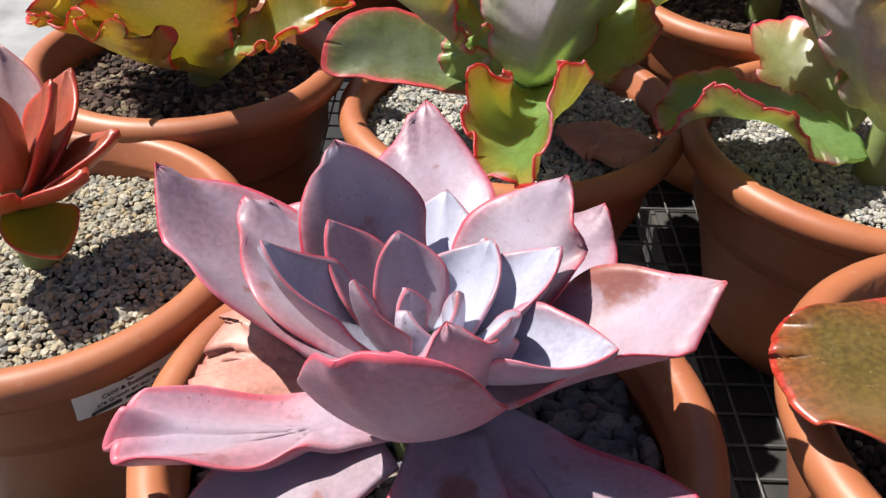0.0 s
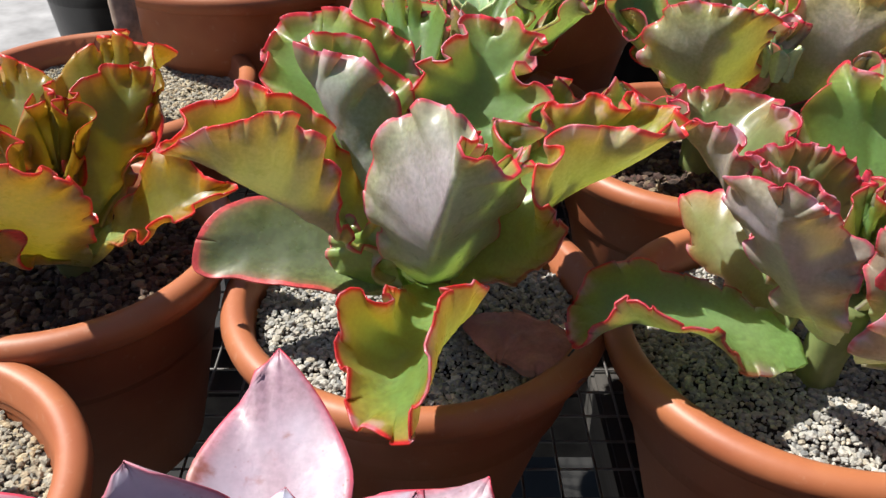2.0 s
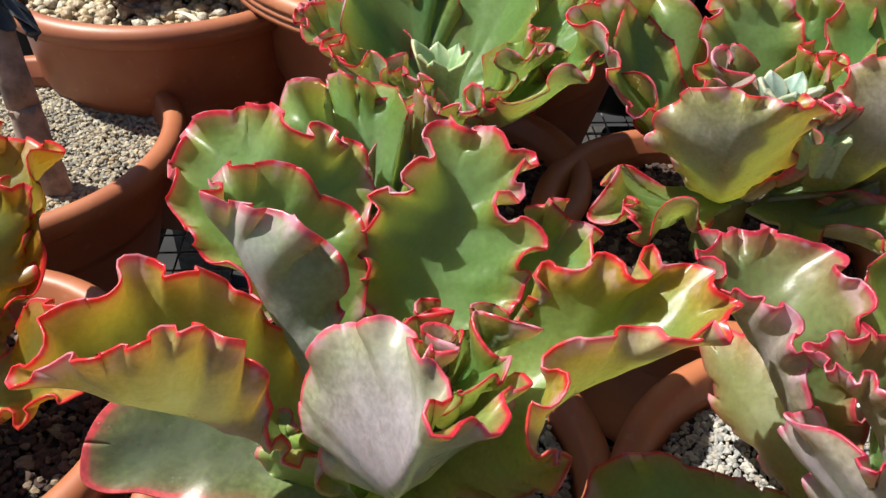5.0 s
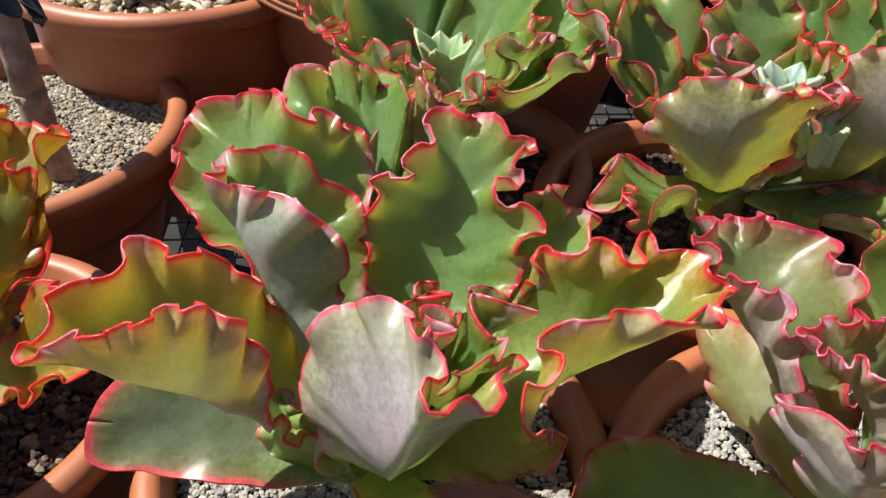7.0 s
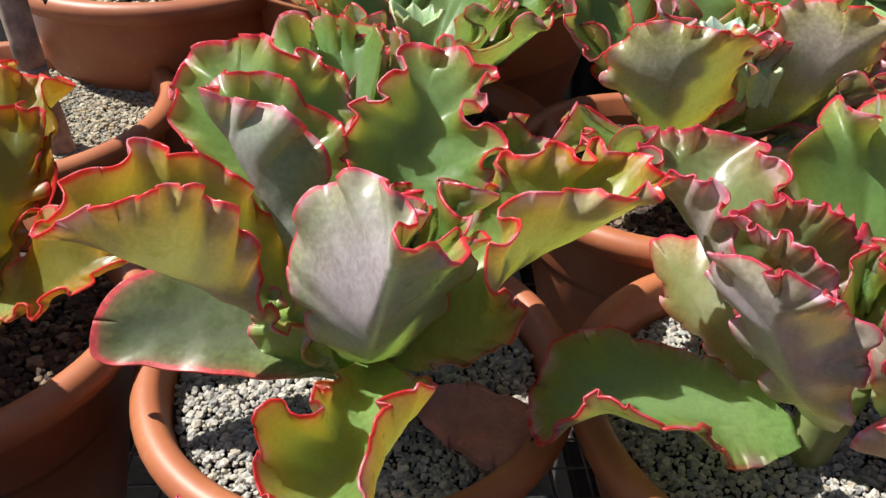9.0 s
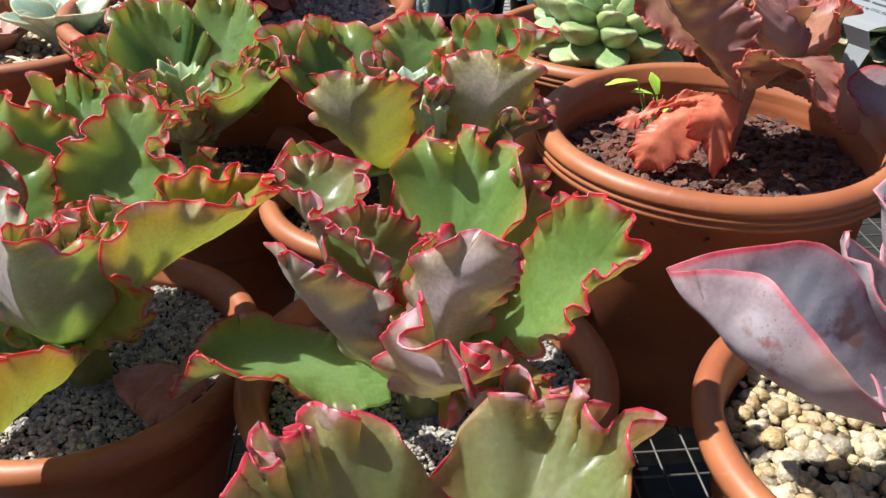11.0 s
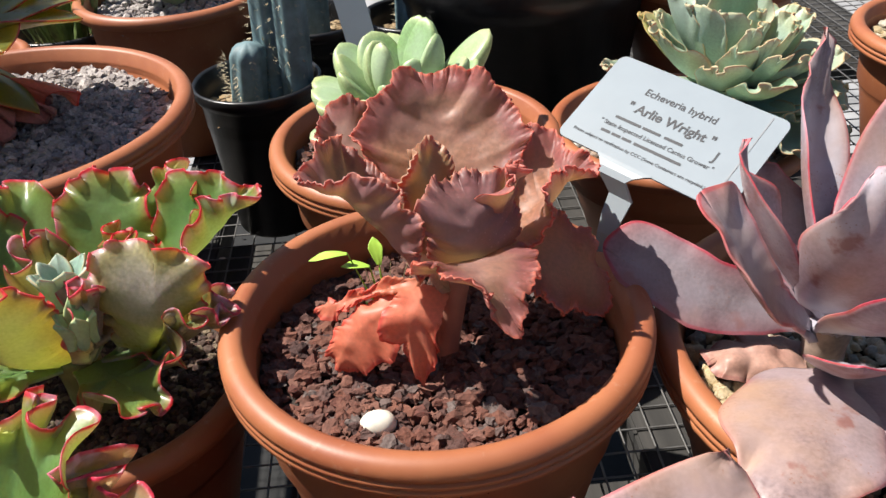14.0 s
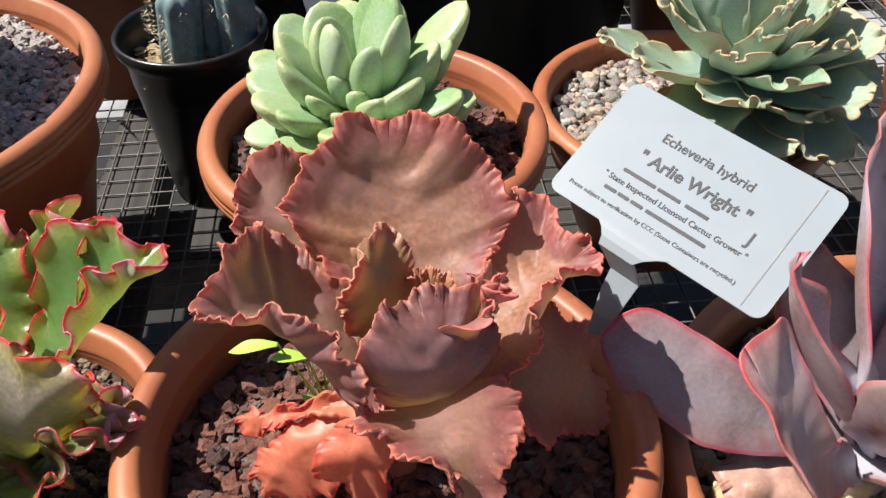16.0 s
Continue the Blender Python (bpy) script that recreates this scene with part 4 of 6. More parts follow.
blade(p, GREEN, (0.275, 0.420, 0.930), (0.318, 0.402, 0.976), [(0.308, 0.436, 0.970), (0.322, 0.428, 1.020), (0.336, 0.414, 1.039), (0.358, 0.396, 1.036), (0.350, 0.376, 1.020), (0.342, 0.372, 1.022), (0.318, 0.368, 0.985)], seed=125, rounded=0.8, pitch=0.018)
leaf(p, PINKISH, (0.270, 0.408, 0.918), (0.300, 0.345, 0.976), 0.034, bend=-0.1, cup=0.6, ruffle=0.008, waves=7, seed=29, thick=0.004)
leaf(p, PINKISH, (0.266, 0.430, 0.942), (0.282, 0.425, 1.005), 0.026, bend=-0.1, cup=0.7, seed=30, ruffle=0.005, waves=10)
leaf(p, PINKISH, (0.262, 0.420, 0.942), (0.276, 0.400, 1.006), 0.024, bend=-0.1, cup=0.7, seed=35, ruffle=0.005, waves=10)
leaf(p, GREEN, (0.258, 0.432, 0.942), (0.262, 0.440, 0.998), 0.020, bend=-0.1, cup=0.8, seed=31, ruffle=0.004, waves=10)
leaf(p, DEAD, (0.285, 0.410, 0.898), (0.338, 0.385, 0.902), 0.036, bend=0.15, cup=-0.4, ruffle=0.004, waves=6, seed=32, fold=0.4, label="withered brown leaf lying on the gravel")

# ---- the plant in front, right ----
p = potted(0.240, 0.205, 0.918, 0.103, "olive and red ruffled succulent in a terracotta pot of dark gravel")
gravel(p, 0.093, 0.15, 0.0023, DARK_MIX, 13)
stem(p, (0.245, 0.205, 0.89), (0.245, 0.205, 0.955), 0.010, 0.013, STEM)
leaf(p, BRONZE, (0.235, 0.208, 0.942), (0.120, 0.214, 0.940), 0.043, bend=0.08, cup=0.08, ruffle=0.0015, waves=5, loop=0.2, seed=41, thick=0.004)
leaf(p, PINKISH, (0.243, 0.213, 0.95), (0.203, 0.262, 1.036), 0.050, bend=-0.12, cup=0.4, seed=42, foot=0.45, ruffle=0.005, waves=12)
leaf(p, PINKISH, (0.250, 0.213, 0.95), (0.312, 0.284, 1.024), 0.046, bend=-0.12, cup=0.5, seed=43, foot=0.45, **R5)
leaf(p, PINKISH, (0.250, 0.205, 0.95), (0.322, 0.190, 1.02), 0.045, bend=-0.12, cup=0.5, seed=44, **R5)
leaf(p, PINKISH, (0.245, 0.200, 0.95), (0.255, 0.125, 1.00), 0.045, bend=-0.12, cup=0.5, seed=45, **R5)
leaf(p, PINKISH, (0.240, 0.200, 0.95), (0.185, 0.160, 0.99), 0.040, bend=-0.12, cup=0.5, seed=46, **R5)
leaf(p, PINKISH, (0.246, 0.207, 0.955), (0.250, 0.225, 1.02), 0.026, cup=0.6, seed=47, **R5)

# ---- the orange-green plant behind the left pot ----
p = potted(-0.1743, 0.5237, 0.908, 0.0985, "olive ruffled succulent flushed orange over dark lava grit")
gravel(p, 0.089, 0.138, 0.0032, DARK_MIX, 14, label="dark lava grit with a few tan grains")
stem(p, (-0.165, 0.520, 0.885), (-0.165, 0.518, 0.935), 0.009, 0.012, STEM)
blade(p, OLIVE, (-0.152, 0.516, 0.908), (-0.105, 0.512, 0.935), [(-0.130, 0.530, 0.935), (-0.114, 0.536, 0.965), (-0.092, 0.532, 0.969), (-0.080, 0.524, 0.957), (-0.062, 0.518, 0.957), (-0.072, 0.506, 0.950), (-0.110, 0.500, 0.935), (-0.136, 0.504, 0.918)], seed=51, crimp=0.003, pitch=0.024)
blade(p, OLIVE, (-0.160, 0.512, 0.905), (-0.166, 0.472, 0.952), [(-0.192, 0.492, 0.935), (-0.200, 0.460, 0.988), (-0.170, 0.452, 1.000), (-0.145, 0.455, 1.000), (-0.126, 0.470, 0.978), (-0.136, 0.490, 0.935)], seed=52, crimp=0.003, rounded=0.5)
blade(p, OLIVE, (-0.156, 0.522, 0.912), (-0.136, 0.552, 0.956), [(-0.162, 0.535, 0.965), (-0.158, 0.550, 0.993), (-0.148, 0.572, 1.001), (-0.134, 0.588, 1.001), (-0.119, 0.582, 1.000), (-0.122, 0.568, 0.966), (-0.136, 0.546, 0.930)], seed=54, pitch=0.016)
leaf(p, OLIVE, (-0.162, 0.528, 0.920), (-0.140, 0.622, 1.005), 0.048, bend=-0.1, cup=0.5, seed=53, foot=0.4, ruffle=0.0065, waves=9, thick=0.004)
leaf(p, OLIVE, (-0.172, 0.510, 0.910), (-0.225, 0.450, 0.972), 0.050, bend=-0.12, cup=0.5, seed=55, foot=0.4, ruffle=0.0065, waves=9, thick=0.004)
leaf(p, OLIVE, (-0.175, 0.520, 0.915), (-0.265, 0.525, 0.98), 0.042, bend=-0.12, cup=0.5, seed=56, foot=0.4, ruffle=0.0065, waves=9, thick=0.004)
leaf(p, OLIVE, (-0.172, 0.528, 0.94), (-0.22, 0.60, 0.995), 0.042, bend=-0.12, cup=0.5, seed=57, foot=0.4, ruffle=0.0065, waves=9, thick=0.004)
leaf(p, OLIVE, (-0.168, 0.518, 0.925), (-0.18, 0.505, 0.995), 0.026, bend=-0.1, cup=0.7, seed=58, ruffle=0.0065, waves=9, thick=0.004)
leaf(p, OLIVE, (-0.165, 0.522, 0.925), (-0.165, 0.540, 1.0), 0.026, bend=-0.1, cup=0.7, seed=59, ruffle=0.0065, waves=9, thick=0.004)

# ---- the lavender rosette ----
p = potted(-0.003, 0.2185, 0.902, 0.105, "large lavender rosette with pink margins over grey pebbles")
gravel(p, 0.095, 0.128, 0.0052, RIVER, 15, fine=True, smooth=True, flat=0.75, label="grey river pebbles")
stem(p, (-0.004, 0.220, 0.875), (-0.004, 0.220, 0.94), 0.013, 0.017, STEM)
SP = dict(kind="spoon", thick=0.004, foot=0.5)
o = (-0.005, 0.222, 0.932)
for k, (tx, ty, tz, w, bd, cp, rl) in enumerate((
        (-0.010, 0.352, 0.972, 0.034, -0.12, 0.35, 0), (-0.042, 0.270, 0.999, 0.032, -0.14, 0.35, 0),
        (-0.112, 0.272, 0.984, 0.034, -0.18, 0.35, 0), (0.046, 0.268, 0.987, 0.033, -0.14, 0.35, 0),
        (0.092, 0.208, 0.986, 0.034, -0.2, 0.45, 0), (-0.080, 0.275, 0.968, 0.033, -0.1, 0.3, 0),
        (0.072, 0.310, 0.945, 0.036, -0.12, 0.3, 0),
        (0.002, 0.184, 0.986, 0.033, -0.3, 0.4, 0))):
    d = Vector((tx - o[0], ty - o[1], 0)).normalized() * 0.012
    leaf(p, LAVENDER, (o[0] + d.x, o[1] + d.y, o[2] - 0.004), (tx, ty, tz), w * 0.95, bend=bd, cup=cp, roll=rl, seed=60 + k, tipcurl=0.06, ruffle=0.003, waves=4, **SP)
for k, (tx, ty, tz, w, bd, cp, rl) in enumerate((
        (-0.042, 0.243, 0.982, 0.021, -0.14, 0.4, 0), (-0.059, 0.211, 0.996, 0.024, -0.2, 0.6, 0), (0.001, 0.288, 0.966, 0.026, -0.1, 0.4, 0),
        (-0.017, 0.246, 0.976, 0.020, -0.1, 0.4, 0), (0.019, 0.246, 0.973, 0.022, -0.1, 0.6, 0), (0.043, 0.237, 0.977, 0.022, -0.15, 0.6, 0),
        (-0.029, 0.207, 0.984, 0.018, -0.15, 0.5, 0), (0.023, 0.195, 0.980, 0.024, -0.2, 0.5, 0), (0.056, 0.187, 0.975, 0.026, -0.15, 0.8, 0),
        (-0.013, 0.230, 0.962, 0.011, -0.1, 0.5, 0), (-0.012, 0.215, 0.964, 0.014, -0.1, 0.5, 0), (0.006, 0.222, 0.968, 0.013, -0.1, 0.5, 0))):
    d = Vector((tx - o[0], ty - o[1], 0)).normalized() * 0.007
    leaf(p, FROST if k % 3 else LAVENDER, (o[0] + d.x, o[1] + d.y, o[2] + 0.003), (tx, ty, tz), w * 0.85, bend=bd, cup=cp, roll=rl, seed=80 + k, tipcurl=0.06, **SP)
leaf(p, LAVENDER, (-0.007, 0.206, 0.930), (-0.014, 0.152, 1.006), 0.037, bend=-0.34, cup=0.35, seed=67, foot=0.45, drop=0.42, loop=0, ruffle=0.001, waves=4, thick=0.004)
leaf(p, LAVENDER, (-0.018, 0.200, 0.925), (-0.107, 0.178, 0.936), 0.025, bend=-0.1, cup=0.55, seed=95, roll=8, foot=0.6, drop=0.08, loop=0, ruffle=0.003, waves=6, thick=0.005)
leaf(p, LAVENDER, (-0.018, 0.188, 0.925), (-0.090, 0.145, 0.920), 0.022, bend=-0.05, cup=0.2, seed=99, **SP)
leaf(p, LAVENDER, (0.004, 0.195, 0.925), (0.005, 0.105, 0.915), 0.028, bend=-0.1, cup=0.4, seed=96, **SP)
leaf(p, LAVENDER, (0.012, 0.200, 0.920), (0.080, 0.152, 0.914), 0.028, bend=-0.05, cup=0.3, seed=97, foot=0.6, drop=0.1, loop=0, ruffle=0.003, waves=6, thick=0.005)
leaf(p, DRY_PINK, (-0.035, 0.225, 0.915), (-0.095, 0.245, 0.922), 0.036, bend=0.1, cup=-0.2, fold=0.3, ruffle=0.003, waves=6, seed=98, label="dry crumpled pink leaf")

# ---- the red plant at the left ----
p = potted(-0.202, 0.3266, 0.900, 0.098, "orange-red rosette in a labelled terracotta pot of tan gravel")
gravel(p, 0.088, 0.132, 0.0021, SAND, 16)
stem(p, (-0.203, 0.330, 0.875), (-0.204, 0.330, 0.935), 0.008, 0.01, STEM)
for k, (tx, ty, tz, w, m_) in enumerate(((-0.180, 0.345, 0.982, 0.018, ORANGE), (-0.152, 0.340, 0.960, 0.017, ORANGE), (-0.160, 0.315, 0.952, 0.018, ORANGE), (-0.175, 0.300, 0.915, 0.020, OLIVE),
                                         (-0.215, 0.375, 0.985, 0.022, SCARRED), (-0.182, 0.372, 0.975, 0.02, ORANGE), (-0.240, 0.310, 0.96, 0.02, ORANGE), (-0.21, 0.285, 0.955, 0.02, ORANGE), (-0.2, 0.328, 0.985, 0.014, ORANGE))):
    leaf(p, m_, (-0.204, 0.330, 0.925), (tx, ty, tz), w, bend=-0.12, cup=0.4, seed=100 + k, kind="spoon", thick=0.006, foot=0.45)

# ---- tree stem pot ----
p = potted(-0.2303, 0.7792, 0.905, 0.122, "bare grey succulent tree stem in a terracotta pot of pale gravel")
gravel(p, 0.112, 0.136, 0.0022, SAND, 17)
BARK = plain("grey_bark", (0.27, 0.2, 0.16), 0.85, vary=0.45, scale=90)
stem(p, (-0.178, 0.735, 0.88), (-0.186, 0.742, 0.955), 0.0112, 0.0102, BARK, "trunk", 0.25)
stem(p, (-0.186, 0.742, 0.950), (-0.204, 0.765, 1.25), 0.0102, 0.0088, BARK, "trunk", 0.25)

# ---- far wide pot ----
p = potted(-0.135, 0.958, 0.962, 0.130, "pale pink rosettes in a wide terracotta pot of yellow pebbles")
gravel(p, 0.118, 0.196, 0.0055, PEBBLE, 18, smooth=True, flat=0.75)
whorl(p, DRY_PINK, (-0.15, 0.93, 0.95), 9, 0.05, 0.03, 0.018, 5, kind="spoon", cup=0.4, thick=0.006)
whorl(p, BLUE, (-0.075, 0.93, 0.955), 9, 0.055, 0.04, 0.024, 6, kind="spoon", cup=0.4, thick=0.006)

# ---- behind the middle plant ----
p = potted(0.085, 0.735, 0.905, 0.095, "green ruffled succulent with a fresh green heart")
gravel(p, 0.086, 0.137, 0.003, DARK_MIX, 19)
stem(p, (0.085, 0.725, 0.88), (0.085, 0.718, 0.945), 0.012, 0.015, STEM)
for k, (tx, ty, tz, w) in enumerate(((0.020, 0.690, 1.022, 0.034), (0.06, 0.70, 1.0, 0.028), (0.14, 0.708, 1.018, 0.03), (0.172, 0.685, 1.022, 0.038), (0.10, 0.67, 0.995, 0.03), (0.04, 0.79, 1.04, 0.045), (0.12, 0.8, 1.04, 0.045), (0.085, 0.66, 0.985, 0.025), (0.18, 0.76, 1.02, 0.035), (0.0, 0.75, 1.02, 0.035))):
    leaf(p, GREEN, (0.085, 0.72, 0.94), (tx, ty, tz), w * 1.2, bend=-0.14, cup=0.5, seed=120 + k, ruffle=0.005, waves=9, foot=0.4, thick=0.004)
whorl(p, PALE, (0.082, 0.712, 0.975), 7, 0.02, 0.03, 0.010, 7, kind="spoon", cup=0.4, thick=0.004)

# ---- behind the pink-edged plant ----
p = potted(0.2517, 0.668, 0.908, 0.1044, "green ruffled succulent with a pink heart over lava grit")
gravel(p, 0.094, 0.14, 0.0034, DARK_MIX, 20)
stem(p, (0.250, 0.655, 0.885), (0.250, 0.650, 0.95), 0.012, 0.015, STEM)
blade(p, GREEN, (0.275, 0.662, 0.945), (0.332, 0.680, 0.996), [(0.305, 0.696, 0.995), (0.315, 0.713, 1.036), (0.338, 0.716, 1.040), (0.362, 0.708, 1.036), (0.384, 0.692, 1.032), (0.362, 0.681, 1.036), (0.343, 0.680, 1.040), (0.338, 0.668, 1.026), (0.318, 0.652, 0.978)], seed=153)
blade(p, GOLD, (0.296, 0.642, 0.945), (0.318, 0.620, 0.990), [(0.285, 0.638, 0.975), (0.284, 0.629, 1.025), (0.296, 0.640, 1.036), (0.312, 0.640, 1.038), (0.330, 0.632, 1.034), (0.357, 0.621, 1.029), (0.340, 0.632, 0.985)], seed=140, rounded=0.2, foot=0.004, pitch=0.018, crimp=0.0036, reach=0.005)
blade(p, GOLD, (0.245, 0.646, 0.942), (0.224, 0.604, 0.986), [(0.212, 0.640, 0.970), (0.190, 0.630, 1.000), (0.203, 0.614, 1.032), (0.222, 0.598, 1.036), (0.237, 0.590, 1.037), (0.262, 0.606, 1.028), (0.264, 0.626, 0.980)], seed=141, rounded=0.3, foot=0.005, pitch=0.018, crimp=0.0036, reach=0.005)
blade(p, GREEN, (0.240, 0.660, 0.942), (0.196, 0.680, 0.990), [(0.220, 0.650, 0.970), (0.178, 0.650, 1.008), (0.166, 0.668, 1.036), (0.154, 0.686, 1.041), (0.180, 0.706, 1.040), (0.216, 0.712, 1.018)], seed=142)
blade(p, GREEN, (0.256, 0.666, 0.945), (0.270, 0.706, 0.994), [(0.238, 0.694, 0.990), (0.244, 0.724, 1.030), (0.275, 0.733, 1.039), (0.296, 0.728, 1.030), (0.304, 0.704, 0.990)], seed=143)
FR = dict(bend=-0.14, ruffle=0.0070, waves=8, fold=0.06, thick=0.004, drop=0.3)
for k, (bx, by, tx, ty, tz, w, cp, kl, ft, m_) in enumerate((
        (0.240, 0.665, 0.195, 0.725, 1.036, 0.044, 0.4, 0.2, 0.45, GREEN), (0.270, 0.665, 0.335, 0.735, 1.030, 0.042, 0.4, 0.2, 0.45, GREEN),
        (0.275, 0.650, 0.360, 0.620, 0.998, 0.030, 0.5, 0.2, 0.4, PINKISH), (0.265, 0.640, 0.318, 0.582, 0.962, 0.038, 0.2, 0.2, 0.4, GREEN), (0.240, 0.645, 0.172, 0.605, 0.968, 0.034, 0.4, 0.1, 0.4, GREEN),
        (0.260, 0.655, 0.292, 0.672, 1.024, 0.026, 0.6, 0.0, 0.5, GREEN), (0.252, 0.655, 0.240, 0.668, 1.026, 0.026, 0.6, 0.0, 0.5, PINKISH), (0.258, 0.645, 0.282, 0.622, 1.020, 0.020, 0.6, 0.0, 0.5, PINKISH))):
    leaf(p, m_, (bx, by, 0.942), (tx, ty, tz), w, cup=cp, keel=kl, foot=ft, seed=140 + k, **FR)
whorl(p, BLUE, (0.262, 0.640, 0.995), 7, 0.018, 0.028, 0.009, 8, kind="spoon", cup=0.4, thick=0.004)
whorl(p, PALE, (0.276, 0.612, 0.985), 6, 0.013, 0.024, 0.007, 9, kind="spoon", cup=0.4, thick=0.004)

# ---- far pot of grey gravel ----
p = potted(0.1003, 0.9566, 0.9854, 0.1755, "stemmed green rosette with dried skirts over grey gravel", 1)
gravel(p, 0.161, 0.218, 0.0056, GREY_GRAVEL, 21, fine=True, smooth=False, flat=0.6)
stem(p, (0.085, 0.96, 0.97), (0.085, 0.96, 1.06), 0.022, 0.018, STEM)
whorl(p, OLIVE, (0.085, 0.96, 1.055), 9, 0.13, 0.02, 0.045, 9, kind="spoon", cup=0.2, thick=0.005, bend=0.1)
whorl(p, GREEN, (0.085, 0.96, 1.065), 8, 0.10, 0.05, 0.04, 29, ruffle=0.004, waves=7, cup=0.3, thick=0.004, a0=0.3)
whorl(p, GREEN, (0.085, 0.96, 1.07), 6, 0.05, 0.06, 0.03, 30, ruffle=0.004, waves=7, cup=0.4, thick=0.004)
whorl(p, OLIVE, (0.085, 0.96, 1.035), 5, 0.075, -0.045, 0.026, 31, kind="spoon", cup=-0.2, thick=0.004, bend=0.2)
whorl(p, DEAD, (0.085, 0.96, 1.02), 9, 0.07, -0.04, 0.022, 10, ruffle=0.005, waves=6, cup=-0.3)
whorl(p, CORAL, (0.085, 0.96, 1.02), 3, 0.085, -0.035, 0.016, 32, ruffle=0.005, waves=6, cup=-0.3, a0=2.2)

# ---- the red ruffled plant ----
p = potted(0.488, 0.6165, 0.979, 0.124, "dark red ruffled succulent in a grooved terracotta pot of lava rock", 1)
gravel(p, 0.1135, 0.197, 0.0048, LAVA, 22, fine=True, smooth=False, label="dark red lava rock")
stem(p, (0.490, 0.606, 0.94), (0.503, 0.610, 1.03), 0.007, 0.010, plain("reddish_stem", (0.3, 0.13, 0.09), 0.7))
RR = dict(ruffle=0.0038, waves=19, thick=0.0036, reach=0.0050, loop=0.5)
RB = dict(wander=0.0036, crimp=0.0014, pitch=0.0100, reach=0.0034, crumple=0.0017, teeth=0.0008, thick=0.0034, loop=0.45)
blade(p, RUST, (0.505, 0.620, 1.025), (0.500, 0.662, 1.058), [(0.470, 0.640, 1.050), (0.448, 0.668, 1.082), (0.463, 0.682, 1.097), (0.477, 0.692, 1.105), (0.499, 0.699, 1.106), (0.523, 0.690, 1.106), (0.540, 0.680, 1.093), (0.551, 0.666, 1.080), (0.534, 0.636, 1.050)], seed=201, foot=0.014, **RB)
blade(p, RUST, (0.494, 0.602, 1.012), (0.456, 0.603, 1.058), [(0.478, 0.628, 1.055), (0.444, 0.648, 1.085), (0.435, 0.629, 1.099), (0.424, 0.597, 1.097), (0.428, 0.584, 1.095), (0.450, 0.585, 1.096), (0.464, 0.577, 1.095), (0.472, 0.571, 1.092), (0.481, 0.562, 1.071), (0.480, 0.576, 1.042)], seed=202, **RB)
blade(p, RUST, (0.497, 0.625, 1.020), (0.456, 0.664, 1.052), [(0.446, 0.648, 1.040), (0.424, 0.672, 1.074), (0.430, 0.692, 1.086), (0.451, 0.700, 1.089), (0.476, 0.690, 1.070)], seed=203, **RB)
blade(p, RUST, (0.505, 0.600, 1.018), (0.510, 0.577, 1.054), [(0.486, 0.580, 1.045), (0.479, 0.574, 1.083), (0.488, 0.588, 1.086), (0.499, 0.601, 1.081), (0.518, 0.603, 1.081), (0.535, 0.619, 1.078), (0.536, 0.600, 1.048)], seed=204, **RB)
blade(p, RUST, (0.513, 0.608, 1.020), (0.550, 0.628, 1.042), [(0.534, 0.648, 1.050), (0.552, 0.668, 1.073), (0.568, 0.674, 1.070), (0.580, 0.652, 1.068), (0.590, 0.634, 1.066), (0.572, 0.616, 1.071), (0.552, 0.603, 1.074), (0.550, 0.596, 1.064), (0.556, 0.594, 1.050), (0.538, 0.592, 1.028)], seed=205, **RB)
blade(p, HEART, (0.499, 0.611, 1.030), (0.489, 0.617, 1.064), [(0.478, 0.600, 1.056), (0.474, 0.606, 1.078), (0.484, 0.632, 1.087), (0.494, 0.641, 1.086), (0.502, 0.632, 1.072), (0.504, 0.616, 1.050)], seed=206, **RB)
leaf(p, HEART, (0.508, 0.612, 1.03), (0.511, 0.628, 1.070), 0.020, bend=-0.1, cup=0.6, seed=207, foot=0.6, ruffle=0.0014, waves=30, reach=0.003, teeth=0.0006, loop=0.2)
leaf(p, RUST, (0.512, 0.606, 1.03), (0.535, 0.596, 1.088), 0.022, bend=-0.1, cup=0.6, seed=208, **RR)
blade(p, RUST, (0.508, 0.594, 1.030), (0.508, 0.557, 1.050), [(0.486, 0.580, 1.040), (0.470, 0.567, 1.045), (0.482, 0.553, 1.061), (0.497, 0.541, 1.060), (0.507, 0.537, 1.051), (0.523, 0.528, 1.028), (0.533, 0.541, 1.045), (0.538, 0.560, 1.047), (0.543, 0.579, 1.049)], seed=209, rounded=0.5, **RB)
blade(p, RUST, (0.520, 0.606, 1.022), (0.566, 0.613, 1.014), [(0.546, 0.638, 1.030), (0.576, 0.642, 1.024), (0.592, 0.622, 1.003), (0.590, 0.603, 0.981), (0.566, 0.588, 0.994), (0.546, 0.583, 1.012)], seed=210, **RB)
